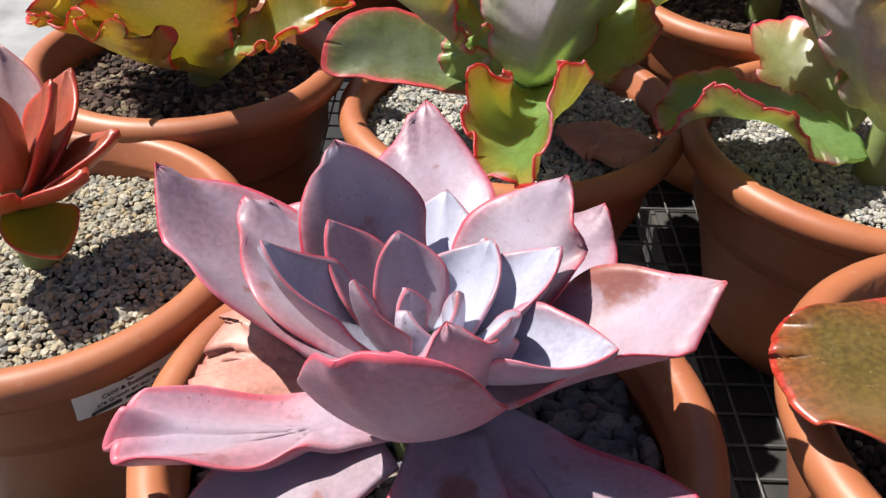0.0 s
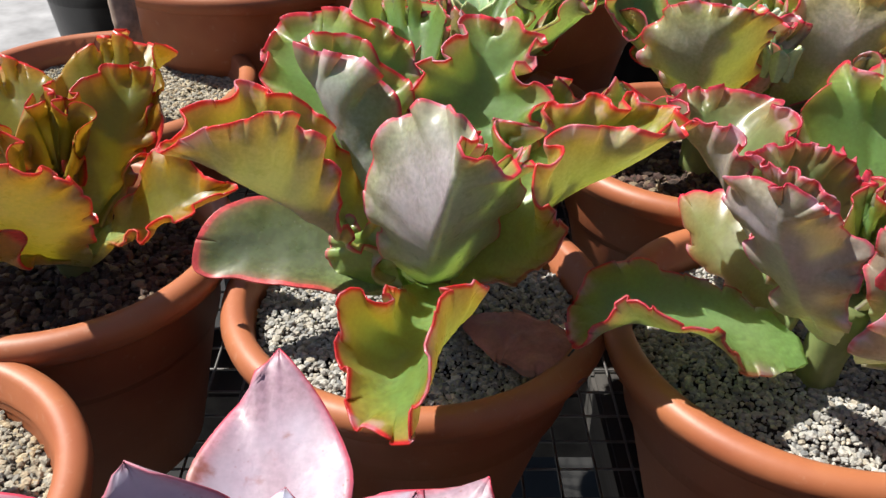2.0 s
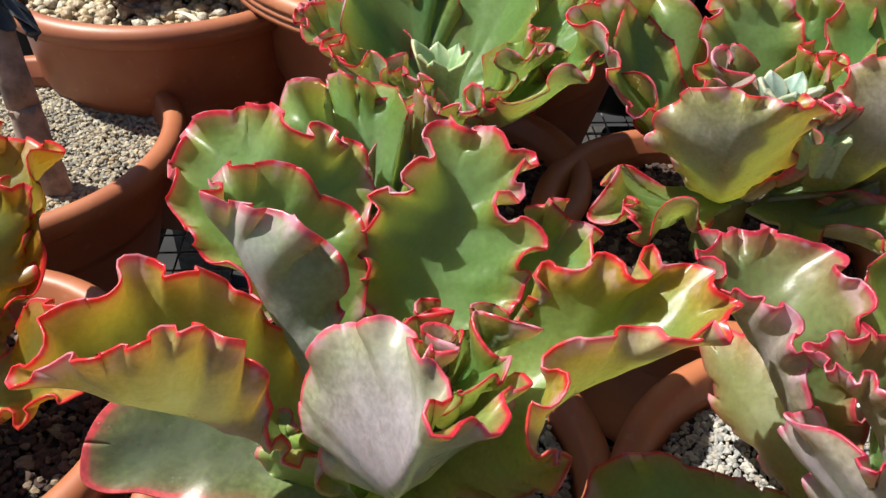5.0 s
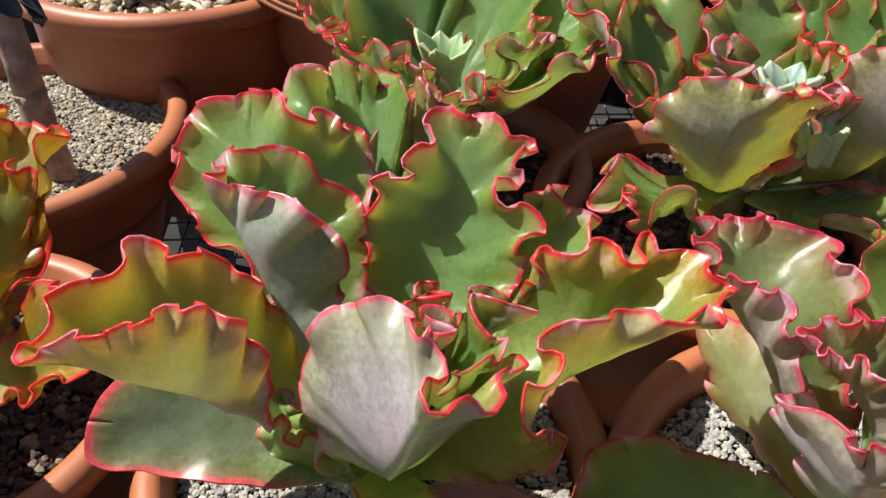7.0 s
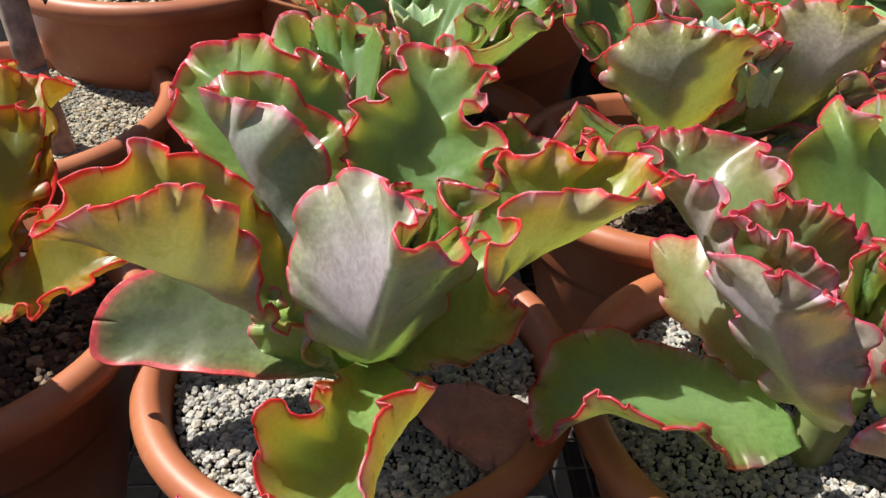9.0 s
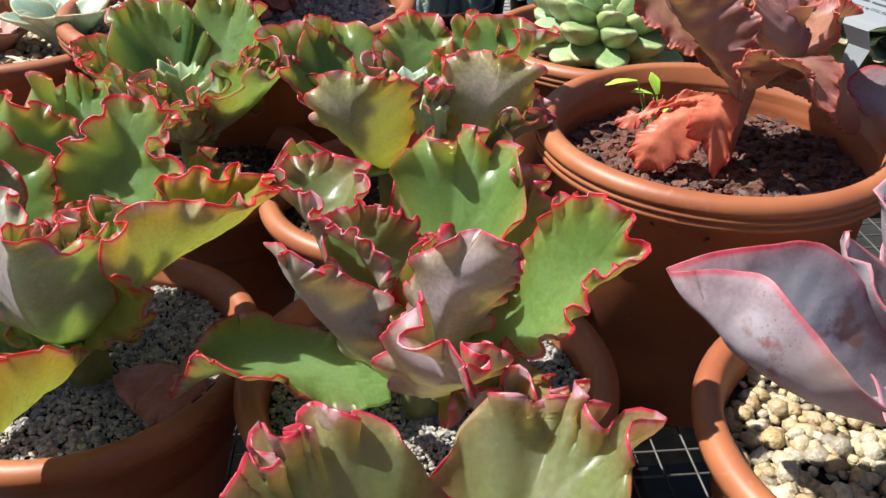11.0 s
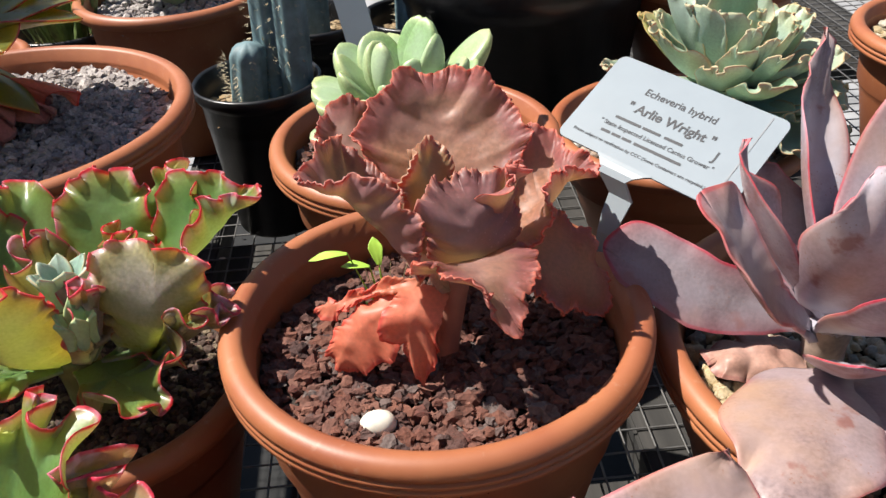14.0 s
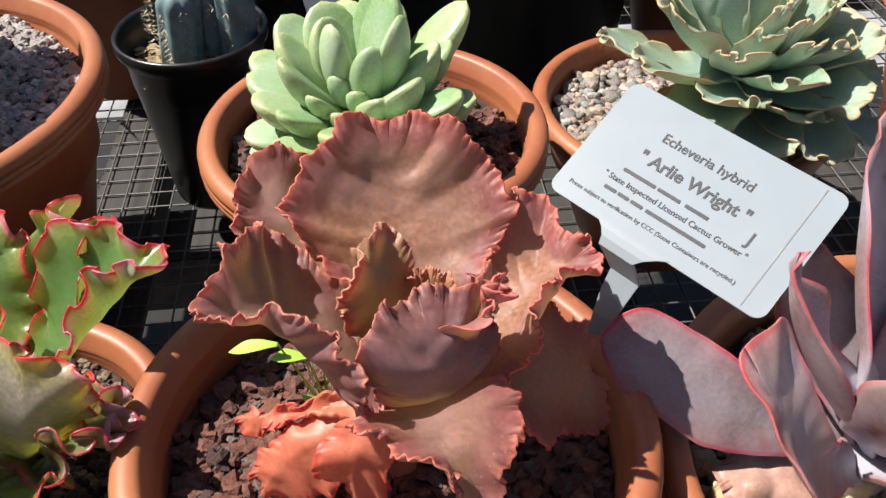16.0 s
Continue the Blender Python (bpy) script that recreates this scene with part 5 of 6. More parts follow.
for bs, md, mg, sd_ in (((0.478, 0.604, 1.006), (0.444, 0.595, 0.990), [(0.458, 0.610, 1.004), (0.436, 0.608, 0.990), (0.419, 0.602, 0.968), (0.424, 0.598, 0.960), (0.432, 0.594, 0.959), (0.448, 0.587, 0.964), (0.462, 0.583, 0.972), (0.470, 0.590, 0.994)], 212),
                        ((0.488, 0.598, 1.010), (0.472, 0.582, 1.000), [(0.464, 0.592, 1.010), (0.452, 0.584, 0.996), (0.457, 0.579, 0.988), (0.466, 0.579, 0.986), (0.472, 0.577, 0.972), (0.479, 0.575, 0.955), (0.484, 0.578, 0.978), (0.488, 0.584, 0.998)], 214),
                        ((0.478, 0.606, 1.008), (0.440, 0.613, 0.998), [(0.456, 0.604, 1.008), (0.430, 0.610, 0.990), (0.419, 0.617, 0.982), (0.416, 0.624, 0.986), (0.436, 0.618, 1.000), (0.462, 0.612, 1.010)], 216)):
    blade(p, CORAL, bs, md, mg, seed=sd_, wander=0.003, crimp=0.0009, pitch=0.011, reach=0.0035, thick=0.0024, crumple=0.0022, rounded=0.5, label="drooping coral-red dying leaf")

# ---- lavender plants at the right ----
p = potted(0.780, 0.577, 0.952, 0.149, "tall lavender rosette with red margins over yellow pebbles", 1)
gravel(p, 0.136, 0.180, 0.006, PEBBLE, 23, fine=True, smooth=True, flat=0.75, label="yellow and tan pebbles")
stem(p, (0.726, 0.586, 0.93), (0.723, 0.584, 0.985), 0.012, 0.015, BARK)
for k, (tx, ty, tz, w, bd, cp, kl, rl) in enumerate((
        (0.700, 0.530, 1.108, 0.036, -0.25, 0.5, 0, 0), (0.738, 0.684, 1.118, 0.020, -0.15, 0.6, 0.2, 25),
        (0.690, 0.662, 1.050, 0.030, -0.12, 0.35, 0, 0), (0.80, 0.63, 1.13, 0.04, -0.12, 0.4, 0, 0), (0.82, 0.56, 1.13, 0.04, -0.12, 0.4, 0, 0), (0.79, 0.49, 1.10, 0.04, -0.15, 0.4, 0, 0),
        (0.725, 0.475, 1.10, 0.04, -0.25, 0.4, 0, 0), (0.74, 0.57, 1.10, 0.018, -0.1, 0.5, 0, 0), (0.715, 0.54, 1.1, 0.03, -0.1, 0.5, 0, 0), (0.655, 0.60, 1.09, 0.032, -0.15, 0.4, 0.1, 0))):
    leaf(p, MAUVE if k in (2, 3) else LILAC, (0.722, 0.582, 0.975), (tx, ty, tz), w, bend=bd, cup=cp, keel=kl, roll=rl, seed=220 + k, tipcurl=0.1, kind="spoon", thick=0.004, foot=0.5, ruffle=0.003, waves=4)
blade(p, MAUVE, (0.726, 0.590, 0.968), (0.652, 0.610, 0.982), [(0.700, 0.588, 0.962), (0.671, 0.590, 0.961), (0.642, 0.596, 0.966), (0.622, 0.607, 0.977), (0.602, 0.622, 0.990), (0.597, 0.642, 1.003), (0.618, 0.648, 1.013), (0.640, 0.638, 1.009), (0.668, 0.616, 0.999), (0.705, 0.606, 0.985)], seed=220, teeth=0, wander=0.0006, crimp=0.0006, pitch=0.05, loop=0, thick=0.004)
blade(p, LILAC, (0.704, 0.566, 0.975), (0.646, 0.536, 1.046), [(0.690, 0.552, 0.992), (0.656, 0.524, 1.026), (0.640, 0.512, 1.050), (0.626, 0.528, 1.070), (0.617, 0.552, 1.087), (0.634, 0.566, 1.084), (0.647, 0.577, 1.076), (0.654, 0.556, 1.060), (0.666, 0.546, 1.036), (0.698, 0.574, 0.990)], seed=221, teeth=0, wander=0.0006, crimp=0.0006, pitch=0.03, loop=0, thick=0.004, rounded=0.8, foot=0.005)
leaf(p, SCARRED, (0.702, 0.542, 0.968), (0.622, 0.432, 0.992), 0.043, bend=0.16, cup=-0.15, seed=241, kind="spoon", thick=0.004, foot=0.6, ruffle=0.003, waves=4, label="scarred pink lower leaf")
leaf(p, SCARRED, (0.712, 0.538, 0.965), (0.715, 0.430, 0.985), 0.043, bend=0.1, cup=0.1, seed=242, kind="spoon", thick=0.004, foot=0.6, ruffle=0.003, waves=4, label="scarred pink lower leaf")
leaf(p, LILAC, (0.705, 0.542, 0.975), (0.682, 0.486, 1.026), 0.024, bend=-0.1, cup=0.3, seed=243, kind="spoon", thick=0.004, foot=0.6)
blade(p, DRY_PINK, (0.716, 0.590, 0.944), (0.682, 0.588, 0.952), [(0.712, 0.604, 0.942), (0.676, 0.606, 0.944), (0.653, 0.598, 0.946), (0.655, 0.574, 0.942), (0.684, 0.566, 0.942), (0.706, 0.568, 0.942)], seed=240, crimp=0.002, pitch=0.02, crumple=0.005, thick=0.0022, label="dry crumpled pink leaf")
p = potted(0.512, 0.345, 0.925, 0.110, "large lavender rosette with pink margins over tan pebbles")
gravel(p, 0.1, 0.155, 0.0055, PEBBLE, 24, smooth=True, flat=0.75, label="yellow and tan pebbles")
stem(p, (0.512, 0.345, 0.9), (0.512, 0.345, 0.97), 0.014, 0.018, STEM)
for k, (tx, ty, tz, w, bd, cp, kl, rl) in enumerate((
        (0.579, 0.401, 1.078, 0.046, -0.12, 0.3, 0.1, 0), (0.468, 0.381, 1.066, 0.028, -0.15, 0.4, 0.3, 0), (0.510, 0.359, 1.090, 0.031, -0.12, 0.4, 0.3, 0),
        (0.543, 0.344, 1.080, 0.030, -0.15, 0.5, 0.2, 0), (0.481, 0.332, 1.080, 0.019, -0.15, 0.5, 0.2, 0), (0.590, 0.330, 1.074, 0.040, -0.15, 0.4, 0.1, 0), (0.535, 0.31, 1.085, 0.03, -0.15, 0.5, 0.2, 0),
        (0.45, 0.27, 1.00, 0.038, -0.15, 0.4, 0, 0), (0.53, 0.25, 1.02, 0.038, -0.15, 0.4, 0, 0), (0.515, 0.345, 1.07, 0.016, -0.1, 0.5, 0, 0), (0.530, 0.425, 1.03, 0.036, -0.15, 0.4, 0.1, 0), (0.448, 0.372, 1.035, 0.028, -0.15, 0.5, 0.2, 0), (0.500, 0.352, 1.06, 0.014, -0.1, 0.5, 0, 0))):
    leaf(p, SCARRED if k in (0, 5) else LILAC, (0.512, 0.347, 0.955), (tx, ty, tz), w, bend=bd, cup=cp, keel=kl, roll=rl, seed=250 + k, tipcurl=0.1, kind="spoon", thick=0.004, foot=0.55, ruffle=0.003, waves=4)

blade(p, LILAC, (0.505, 0.347, 0.955), (0.415, 0.336, 0.980), [(0.482, 0.352, 0.985), (0.462, 0.356, 1.010), (0.440, 0.362, 1.034), (0.403, 0.366, 1.034), (0.366, 0.368, 1.021), (0.402, 0.350, 1.030), (0.414, 0.327, 1.021), (0.430, 0.308, 1.004), (0.452, 0.302, 0.984), (0.482, 0.324, 0.963)], seed=262, teeth=0, wander=0.0006, crimp=0.0006, pitch=0.05, loop=0, thick=0.004, rounded=0.45)

# ---- back row at the right ----
p = potted(0.4915, 0.918, 0.952, 0.127, "plump pale green rosette in a terracotta pot of lava rock", 1)
gravel(p, 0.115, 0.180, 0.006, LAVA, 25, fine=True, smooth=False)
tip_over = Matrix.Rotation(radians(34), 3, "X") @ Matrix.Rotation(radians(-14), 3, "Y")
rng = random.Random(11)
heart = Vector((0.480, 0.898, 0.972))
for ring, (n, rch, rse, w) in enumerate(((11, 0.092, 0.012, 0.021), (10, 0.082, 0.045, 0.021), (8, 0.060, 0.064, 0.019), (6, 0.038, 0.068, 0.015), (4, 0.016, 0.06, 0.010))):
    for i in range(n):
        a = 2 * math.pi * (i + 0.5 * (ring % 2)) / n + rng.uniform(-0.15, 0.15)
        k = rng.uniform(0.85, 1.1)
        d = tip_over @ Vector((rch * k * math.cos(a), rch * k * math.sin(a), rse * k))
        if heart.z + d.z < 0.957:
            d.z = 0.957 - heart.z
        q = heart + tip_over @ Vector((0.008 * math.cos(a), 0.008 * math.sin(a), 0.004 * ring))
        leaf(p, PALE, q, heart + d, w * rng.uniform(0.9, 1.1), bend=-0.12, cup=0.15, foot=0.45, kind="finger", thick=w * 0.95, seed=500 + 10 * ring + i, roll=rng.uniform(-8, 8))
leaf(p, PALE, (0.490, 0.910, 0.975), (0.566, 0.944, 1.042), 0.020, bend=-0.1, cup=0.15, foot=0.5, kind="finger", thick=0.02, seed=560)
leaf(p, PALE, (0.482, 0.910, 0.975), (0.503, 0.936, 1.062), 0.020, bend=-0.1, cup=0.15, foot=0.5, kind="finger", thick=0.02, seed=561)
stem(p, (0.481, 0.900, 0.92), (0.480, 0.899, 0.977), 0.012, 0.014, STEM)
p = potted(0.78, 1.02, 0.89, 0.131, "blue-green crinkled rosette in a terracotta pot of mixed pebbles")
gravel(p, 0.119, 0.120, 0.006, MIXED, 26, fine=True, smooth=True, flat=0.75)
CR = dict(ruffle=0.0026, waves=6, loop=0.3, foot=0.6, drop=0.26, thick=0.004, fold=0.06, reach=0.008)
tip_over = Matrix.Rotation(radians(30), 3, "X") @ Matrix.Rotation(radians(6), 3, "Y")
rng = random.Random(12)
heart = Vector((0.815, 0.995, 0.940))
for ring, (n, rch, rse, w) in enumerate(((8, 0.122, 0.014, 0.040), (9, 0.112, 0.048, 0.043), (8, 0.092, 0.074, 0.041), (6, 0.064, 0.090, 0.034), (5, 0.034, 0.094, 0.024), (3, 0.012, 0.088, 0.015))):
    for i in range(n):
        a = 2 * math.pi * (i + 0.5 * (ring % 2)) / n + rng.uniform(-0.2, 0.2)
        k = rng.uniform(0.88, 1.1)
        d = tip_over @ Vector((rch * k * math.cos(a), rch * k * math.sin(a), rse * k))
        d.z = max(d.z, 0.888 - heart.z)
        q = heart + tip_over @ Vector((0.010 * math.cos(a), 0.010 * math.sin(a), 0.005 * ring))
        leaf(p, YELLOWING if ring == 0 and i % 3 != 1 else BLUE, q, heart + d, w * rng.uniform(0.9, 1.1), bend=-0.20, cup=0.42, seed=600 + 20 * ring + i, roll=rng.uniform(-10, 10), **CR)
stem(p, (0.812, 1.000, 0.86), (0.815, 0.996, 0.95), 0.014, 0.016, STEM)

# ---- things beside the plants ----
WHITE = plain("white_plastic", (0.255, 0.29, 0.32), 0.35, vary=0.03, scale=40)
INK = plain("grey_black_ink", (0.05, 0.05, 0.055), 0.6)
BLACK = plain("black_plastic", (0.012, 0.012, 0.013), 0.32, vary=0.4)


def lettering(text, size, parent, m, name="lettering", shear=0.0, bold=0.0, mat=None):
    cu = bpy.data.curves.new(name, "FONT")
    cu.body, cu.size, cu.align_x, cu.align_y, cu.extrude, cu.shear, cu.offset = text, size, "CENTER", "CENTER", 0.00012, shear, bold
    tmp = bpy.data.objects.new("tmp", cu)
    me = bpy.data.meshes.new_from_object(tmp)
    bpy.data.objects.remove(tmp)
    me.materials.append(mat or INK)
    ob = put(name, me, parent)
    ob.matrix_local = m
    return ob


def plate(w, h, t, r):
    """A thin card with rounded corners, centred."""
    bm = bmesh.new()
    vs = []
    for cx, cy, a0 in ((w / 2 - r, h / 2 - r, 0), (-w / 2 + r, h / 2 - r, 90), (-w / 2 + r, -h / 2 + r, 180), (w / 2 - r, -h / 2 + r, 270)):
        for k in range(6):
            a = radians(a0 + 18 * k)
            vs.append(bm.verts.new((cx + r * math.cos(a), cy + r * math.sin(a), -t / 2)))
    f = bm.faces.new(vs)
    up = bmesh.ops.extrude_face_region(bm, geom=[f])
    bmesh.ops.translate(bm, verts=[v for v in up["geom"] if isinstance(v, bmesh.types.BMVert)], vec=(0, 0, t))
    bmesh.ops.recalc_face_normals(bm, faces=bm.faces[:])
    return bm


# name tag on its stake
tx = Vector((0.6623, -0.7381, -0.1289)).normalized()
tn = Vector((-0.2576, -0.3858, 0.8859))
tn = (tn - tx * tn.dot(tx)).normalized()
ty = tn.cross(tx)
tag = new("plant_tag")
tag.matrix_world = Matrix(((tx.x, ty.x, tn.x, 0.6463), (tx.y, ty.y, tn.y, 0.6783), (tx.z, ty.z, tn.z, 1.061), (0, 0, 0, 1)))
tagged(tag, "white plastic plant tag with printed name on a stake", "plant tag")
part("card", plate(0.1240, 0.0760, 0.0012, 0.006), WHITE, tag, smooth=False)
# the card's crease, drawn as a thin strip of greyer colour
part("flap", plate(0.0009, 0.072, 0.0004, 0.0004), plain("grey_crease", (0.24, 0.25, 0.265), 0.5), tag, smooth=False).location = (0.050, 0, 0.0007)
for text, size, x, y, bd in (("Echeveria hybrid", 0.0078, -0.0036, 0.0175, 0.00008), ("\" Arlie Wright \"", 0.0098, -0.002, 0.0030, 0.0002),
                             ("\" State Inspected Licensed Cactus Grower \"", 0.0046, -0.0015, -0.0148, 0.00003),
                             ("Prices subject to verification by CCC (Some Containers are recycled.)", 0.0034, -0.006, -0.0285, 0.0), ("J", 0.0100, 0.036, -0.0060, 0.0001)):
    lettering(text, size, tag, pose(x, y, 0.0008), bold=bd)
for x, y, w in ((-0.026, -0.0082, 0.019), (-0.0085, -0.0082, 0.013), (0.0075, -0.0082, 0.013), (-0.0345, -0.0212, 0.007), (-0.0265, -0.0212, 0.0065), (-0.0185, -0.0212, 0.007), (0.004, -0.0212, 0.034)):
    part("print_bar", plate(w, 0.0019, 0.0003, 0.0004), INK, tag, smooth=False).location = (x, y, 0.0008)
# the stake runs from the card's lower edge down into the pot
inv = tag.matrix_world.inverted()
pts = [Vector((-0.009, -0.0372, 0)), Vector((-0.0095, -0.0400, -0.0002)), Vector((-0.0105, -0.0435, -0.0010)), Vector((-0.012, -0.0470, -0.0025)), inv @ Vector((0.6125, 0.661, 1.024)), inv @ Vector((0.607, 0.6585, 1.012)), inv @ Vector((0.603, 0.657, 1.000)), inv @ Vector((0.601, 0.658, 0.988)), inv @ Vector((0.598, 0.664, 0.940))]
bm = bmesh.new()
rows = []
for i, (q, w) in enumerate(zip(pts, (0.021, 0.0165, 0.0125, 0.0100, 0.0085, 0.0075, 0.0058, 0.0045, 0.003))):
    way = pts[min(i + 1, len(pts) - 1)] - pts[max(i - 1, 0)]
    up = way.cross(Vector((1, 0, 0))).normalized()
    rows.append([bm.verts.new(q + Vector((sx * w, 0, 0)) + up * (sz * 0.0009)) for sx, sz in ((-1, -1), (1, -1), (1, 1), (-1, 1))])
for a_, b_ in zip(rows, rows[1:]):
    for i in range(4):
        bm.faces.new((a_[i], a_[(i + 1) % 4], b_[(i + 1) % 4], b_[i]))
bm.faces.new(rows[0][::-1])
bm.faces.new(rows[-1])
bmesh.ops.recalc_face_normals(bm, faces=bm.faces[:])
bmesh.ops.subdivide_edges(bm, edges=[e for e in bm.edges if e.calc_length() > 0.012], cuts=2, use_grid_fill=True)
part("stake", bm, WHITE, tag, smooth=False)


def cactus(parent, x, y, z, h, r, ribs, mat, name="column", lean=(0, 0)):
    """A ribbed column with a domed top."""
    verts, faces, n, k = [], [], ribs * 6, 22
    for i in range(k + 1):
        u = i / k
        prof = 1.0 if u < 0.82 else math.sqrt(max(0.0, 1 - ((u - 0.82) / 0.18) ** 2)) * 0.95 + 0.05
        for j in range(n):
            a = 2 * math.pi * j / n
            rr = r * prof * (1 + 0.16 * abs(math.cos(a * ribs / 2)) - 0.05)
            verts.append((x + lean[0] * u + rr * math.cos(a), y + lean[1] * u + rr * math.sin(a), z + h * u))
    for i in range(k):
        for j in range(n):
            q = (j + 1) % n
            faces.append((i * n + j, i * n + q, (i + 1) * n + q, (i + 1) * n + j))
    faces.append(tuple(range(k * n, k * n + n)))
    return put(name, mesh_of(name, verts, faces, mat), parent)


def spines(parent, x, y, z, h, r, ribs, mat, seed):
    rng = random.Random(seed)
    verts, faces = [], []
    for j in range(ribs):
        a = 2 * math.pi * (j + 0.0) / ribs
        for i in range(14):
            for _ in range(4):
                c = Vector((x + r * 1.1 * math.cos(a), y + r * 1.1 * math.sin(a), z + h * (0.05 + 0.8 * i / 14)))
                d = Vector((math.cos(a) + rng.uniform(-0.8, 0.8), math.sin(a) + rng.uniform(-0.8, 0.8), rng.uniform(-0.6, 0.9))).normalized() * 0.009
                s = d.cross(UP).normalized() * 0.0004
                b = len(verts)
                verts += [(c - s)[:], (c + s)[:], (c + d)[:]]
                faces.append((b, b + 1, b + 2))
    ob = put("spine_cover", mesh_of("spine_cover", verts, faces, mat, False), parent)
    ob["kind"] = "stuff"


CACTUS = plain("blue_cactus_skin", (0.13, 0.2, 0.22), 0.6, vary=0.35, scale=50)
SPINE = plain("straw_spines", (0.5, 0.42, 0.28), 0.7)
BARKCHIP = stone("bark_chips", [(0.3, 0.2, 0.1), (0.42, 0.3, 0.16), (0.2, 0.13, 0.07), (0.5, 0.38, 0.22)], rough=0.9)


def black_pot(x, y, rim, r, label, cols):
    ob = thing("potted_cactus", x, y, BENCH, label, "potted cactus", "cacti in black pots")
    h = rim - BENCH
    prof = [(0, 0), (0.72 * r, 0), (0.74 * r, 0.004), (0.96 * r, h - 0.02), (r * 1.0, h - 0.018), (r * 1.05, h - 0.012), (r * 1.06, h - 0.003), (r * 1.03, h), (r * 0.99, h - 0.004), (r * 0.95, h - 0.02), (r * 0.93, h - 0.05), (0, h - 0.05)]
    v, f = lathe(prof, 56)
    put("pot", mesh_of("pot", v, f, BLACK), ob)
    gravel(ob, r * 0.92, h - 0.035, 0.006, BARKCHIP, int(x * 1000), name="bark_mulch", flat=0.35)
    for k, (dx, dy, hh, cr) in enumerate(cols):
        cactus(ob, dx, dy, h - 0.04, hh, cr, 7, CACTUS, lean=(0.01, 0.0))
        spines(ob, dx, dy, h - 0.04, hh, cr, 7, SPINE, k + 3)
    return ob


black_pot(0.3207, 1.1354, 0.9397, 0.070, "blue columnar cacti in a round black plastic pot", ((-0.012, -0.01, 0.085, 0.019), (0.02, 0.015, 0.3, 0.02), (0.045, -0.005, 0.28, 0.017)))
black_pot(0.372, 1.36, 0.935, 0.078, "blue columnar cactus in a black plastic pot", ((0.0, 0.0, 0.3, 0.022),))
black_pot(0.52, 1.36, 0.93, 0.075, "blue columnar cactus in a black plastic pot", ((-0.01, 0.0, 0.3, 0.022), (0.03, 0.01, 0.26, 0.018)))
big = thing("nursery_pot", 0.665, 1.36, BENCH, "large empty-looking black nursery pot on the bench", "pot")
v, f = lathe([(0, 0), (0.135, 0), (0.14, 0.004), (0.165, 0.2), (0.168, 0.201), (0.17, 0.23), (0.170, 0.36), (0.164, 0.36), (0.162, 0.32), (0, 0.32)])
put("body", mesh_of("body", v, f, BLACK), big)
v, f = lathe([(0.171, 0.30), (0.181, 0.302), (0.183, 0.345), (0.179, 0.364), (0.171, 0.364), (0.166, 0.335), (0.171, 0.30)])
put("rim", mesh_of("rim", v, f, BLACK), big)

# a small name label standing in the cactus pots
lab = new("plant_tag")
lab.matrix_world = pose(0.437, 1.20, 0.98, 70, 0, 0) @ pose(0, 0, 0, 0, 0, 12)
tagged(lab, "small white printed plant label standing among the pots", "plant tag")
part("card", plate(0.036, 0.12, 0.0008, 0.003), WHITE, lab, smooth=False)
for k in range(4):
    part("print_bar", plate(0.022 - 0.003 * k, 0.0022, 0.0003, 0.0003), INK, lab, smooth=False).location = (0, 0.045 - 0.006 * k, 0.0006)
part("stake", plate(0.010, 0.17, 0.0008, 0.002), WHITE, lab, smooth=False).location = (0, -0.14, 0)

# the pale stone on the lava
bm = bmesh.new()
bmesh.ops.create_icosphere(bm, subdivisions=3, radius=0.0085)
for q in bm.verts:
    q.co = Vector((q.co.x * 1.25, q.co.y * 0.95, q.co.z * 0.85)) * (1 + 0.08 * noise.noise(q.co * 150))
st = part("stone", bm, plain("pale_quartz", (0.72, 0.68, 0.58), 0.5, vary=0.12, scale=150), None)
st.location = (0.449, 0.551, 0.955)
tagged(st, "smooth white stone lying on the lava rock", "stone")

# seedling in the red plant's pot
sd = thing("seedling", 0.448, 0.652, 0.942, "tiny fresh green seedling growing from the lava rock", "seedling")
STRAW = plain("dry_straw", (0.34, 0.27, 0.15), 0.8, vary=0.3)
SHOOT = plain("fresh_green", (0.32, 0.52, 0.06), 0.5, vary=0.2)
for k, (mx_, my_, mz_, tx_, ty_, tz_, w_) in enumerate(((0.436, 0.650, 1.006, 0.411, 0.650, 1.003, 0.0048), (0.449, 0.650, 0.995, 0.431, 0.648, 0.998, 0.0050), (0.455, 0.655, 0.992, 0.452, 0.668, 1.006, 0.0050), (0.450, 0.648, 0.965, 0.446, 0.640, 0.972, 0.0050), (0.456, 0.648, 0.975, 0.466, 0.646, 0.988, 0.0030))):
    stem(sd, (0.457, 0.652, 0.942), (mx_, my_, mz_), 0.0007, 0.0005, SHOOT, "stalk", 0)
    leaf(sd, SHOOT, (mx_, my_, mz_), (tx_, ty_, tz_), w_, kind="spoon", thick=0.0008, seed=300 + k, cup=0.2, bend=0.1)
for k in range(14):
    a_ = 0.45 * k
    stem(sd, (0.457, 0.652, 0.942), (0.459 + 0.016 * math.cos(a_), 0.652 + 0.012 * math.sin(a_), 0.985 + 0.008 * math.sin(2.3 * k)), 0.0004, 0.0002, STRAW, "twig", 0.1, seed=k)

# ---- the far row ----
def far_pot(x, y, rim, r, label, bed, size, seed, grooves=0):
    ob = potted(x, y, rim, r, label, grooves)
    gravel(ob, r * 0.92, rim - BENCH - 0.018, size, bed, seed)
    return ob


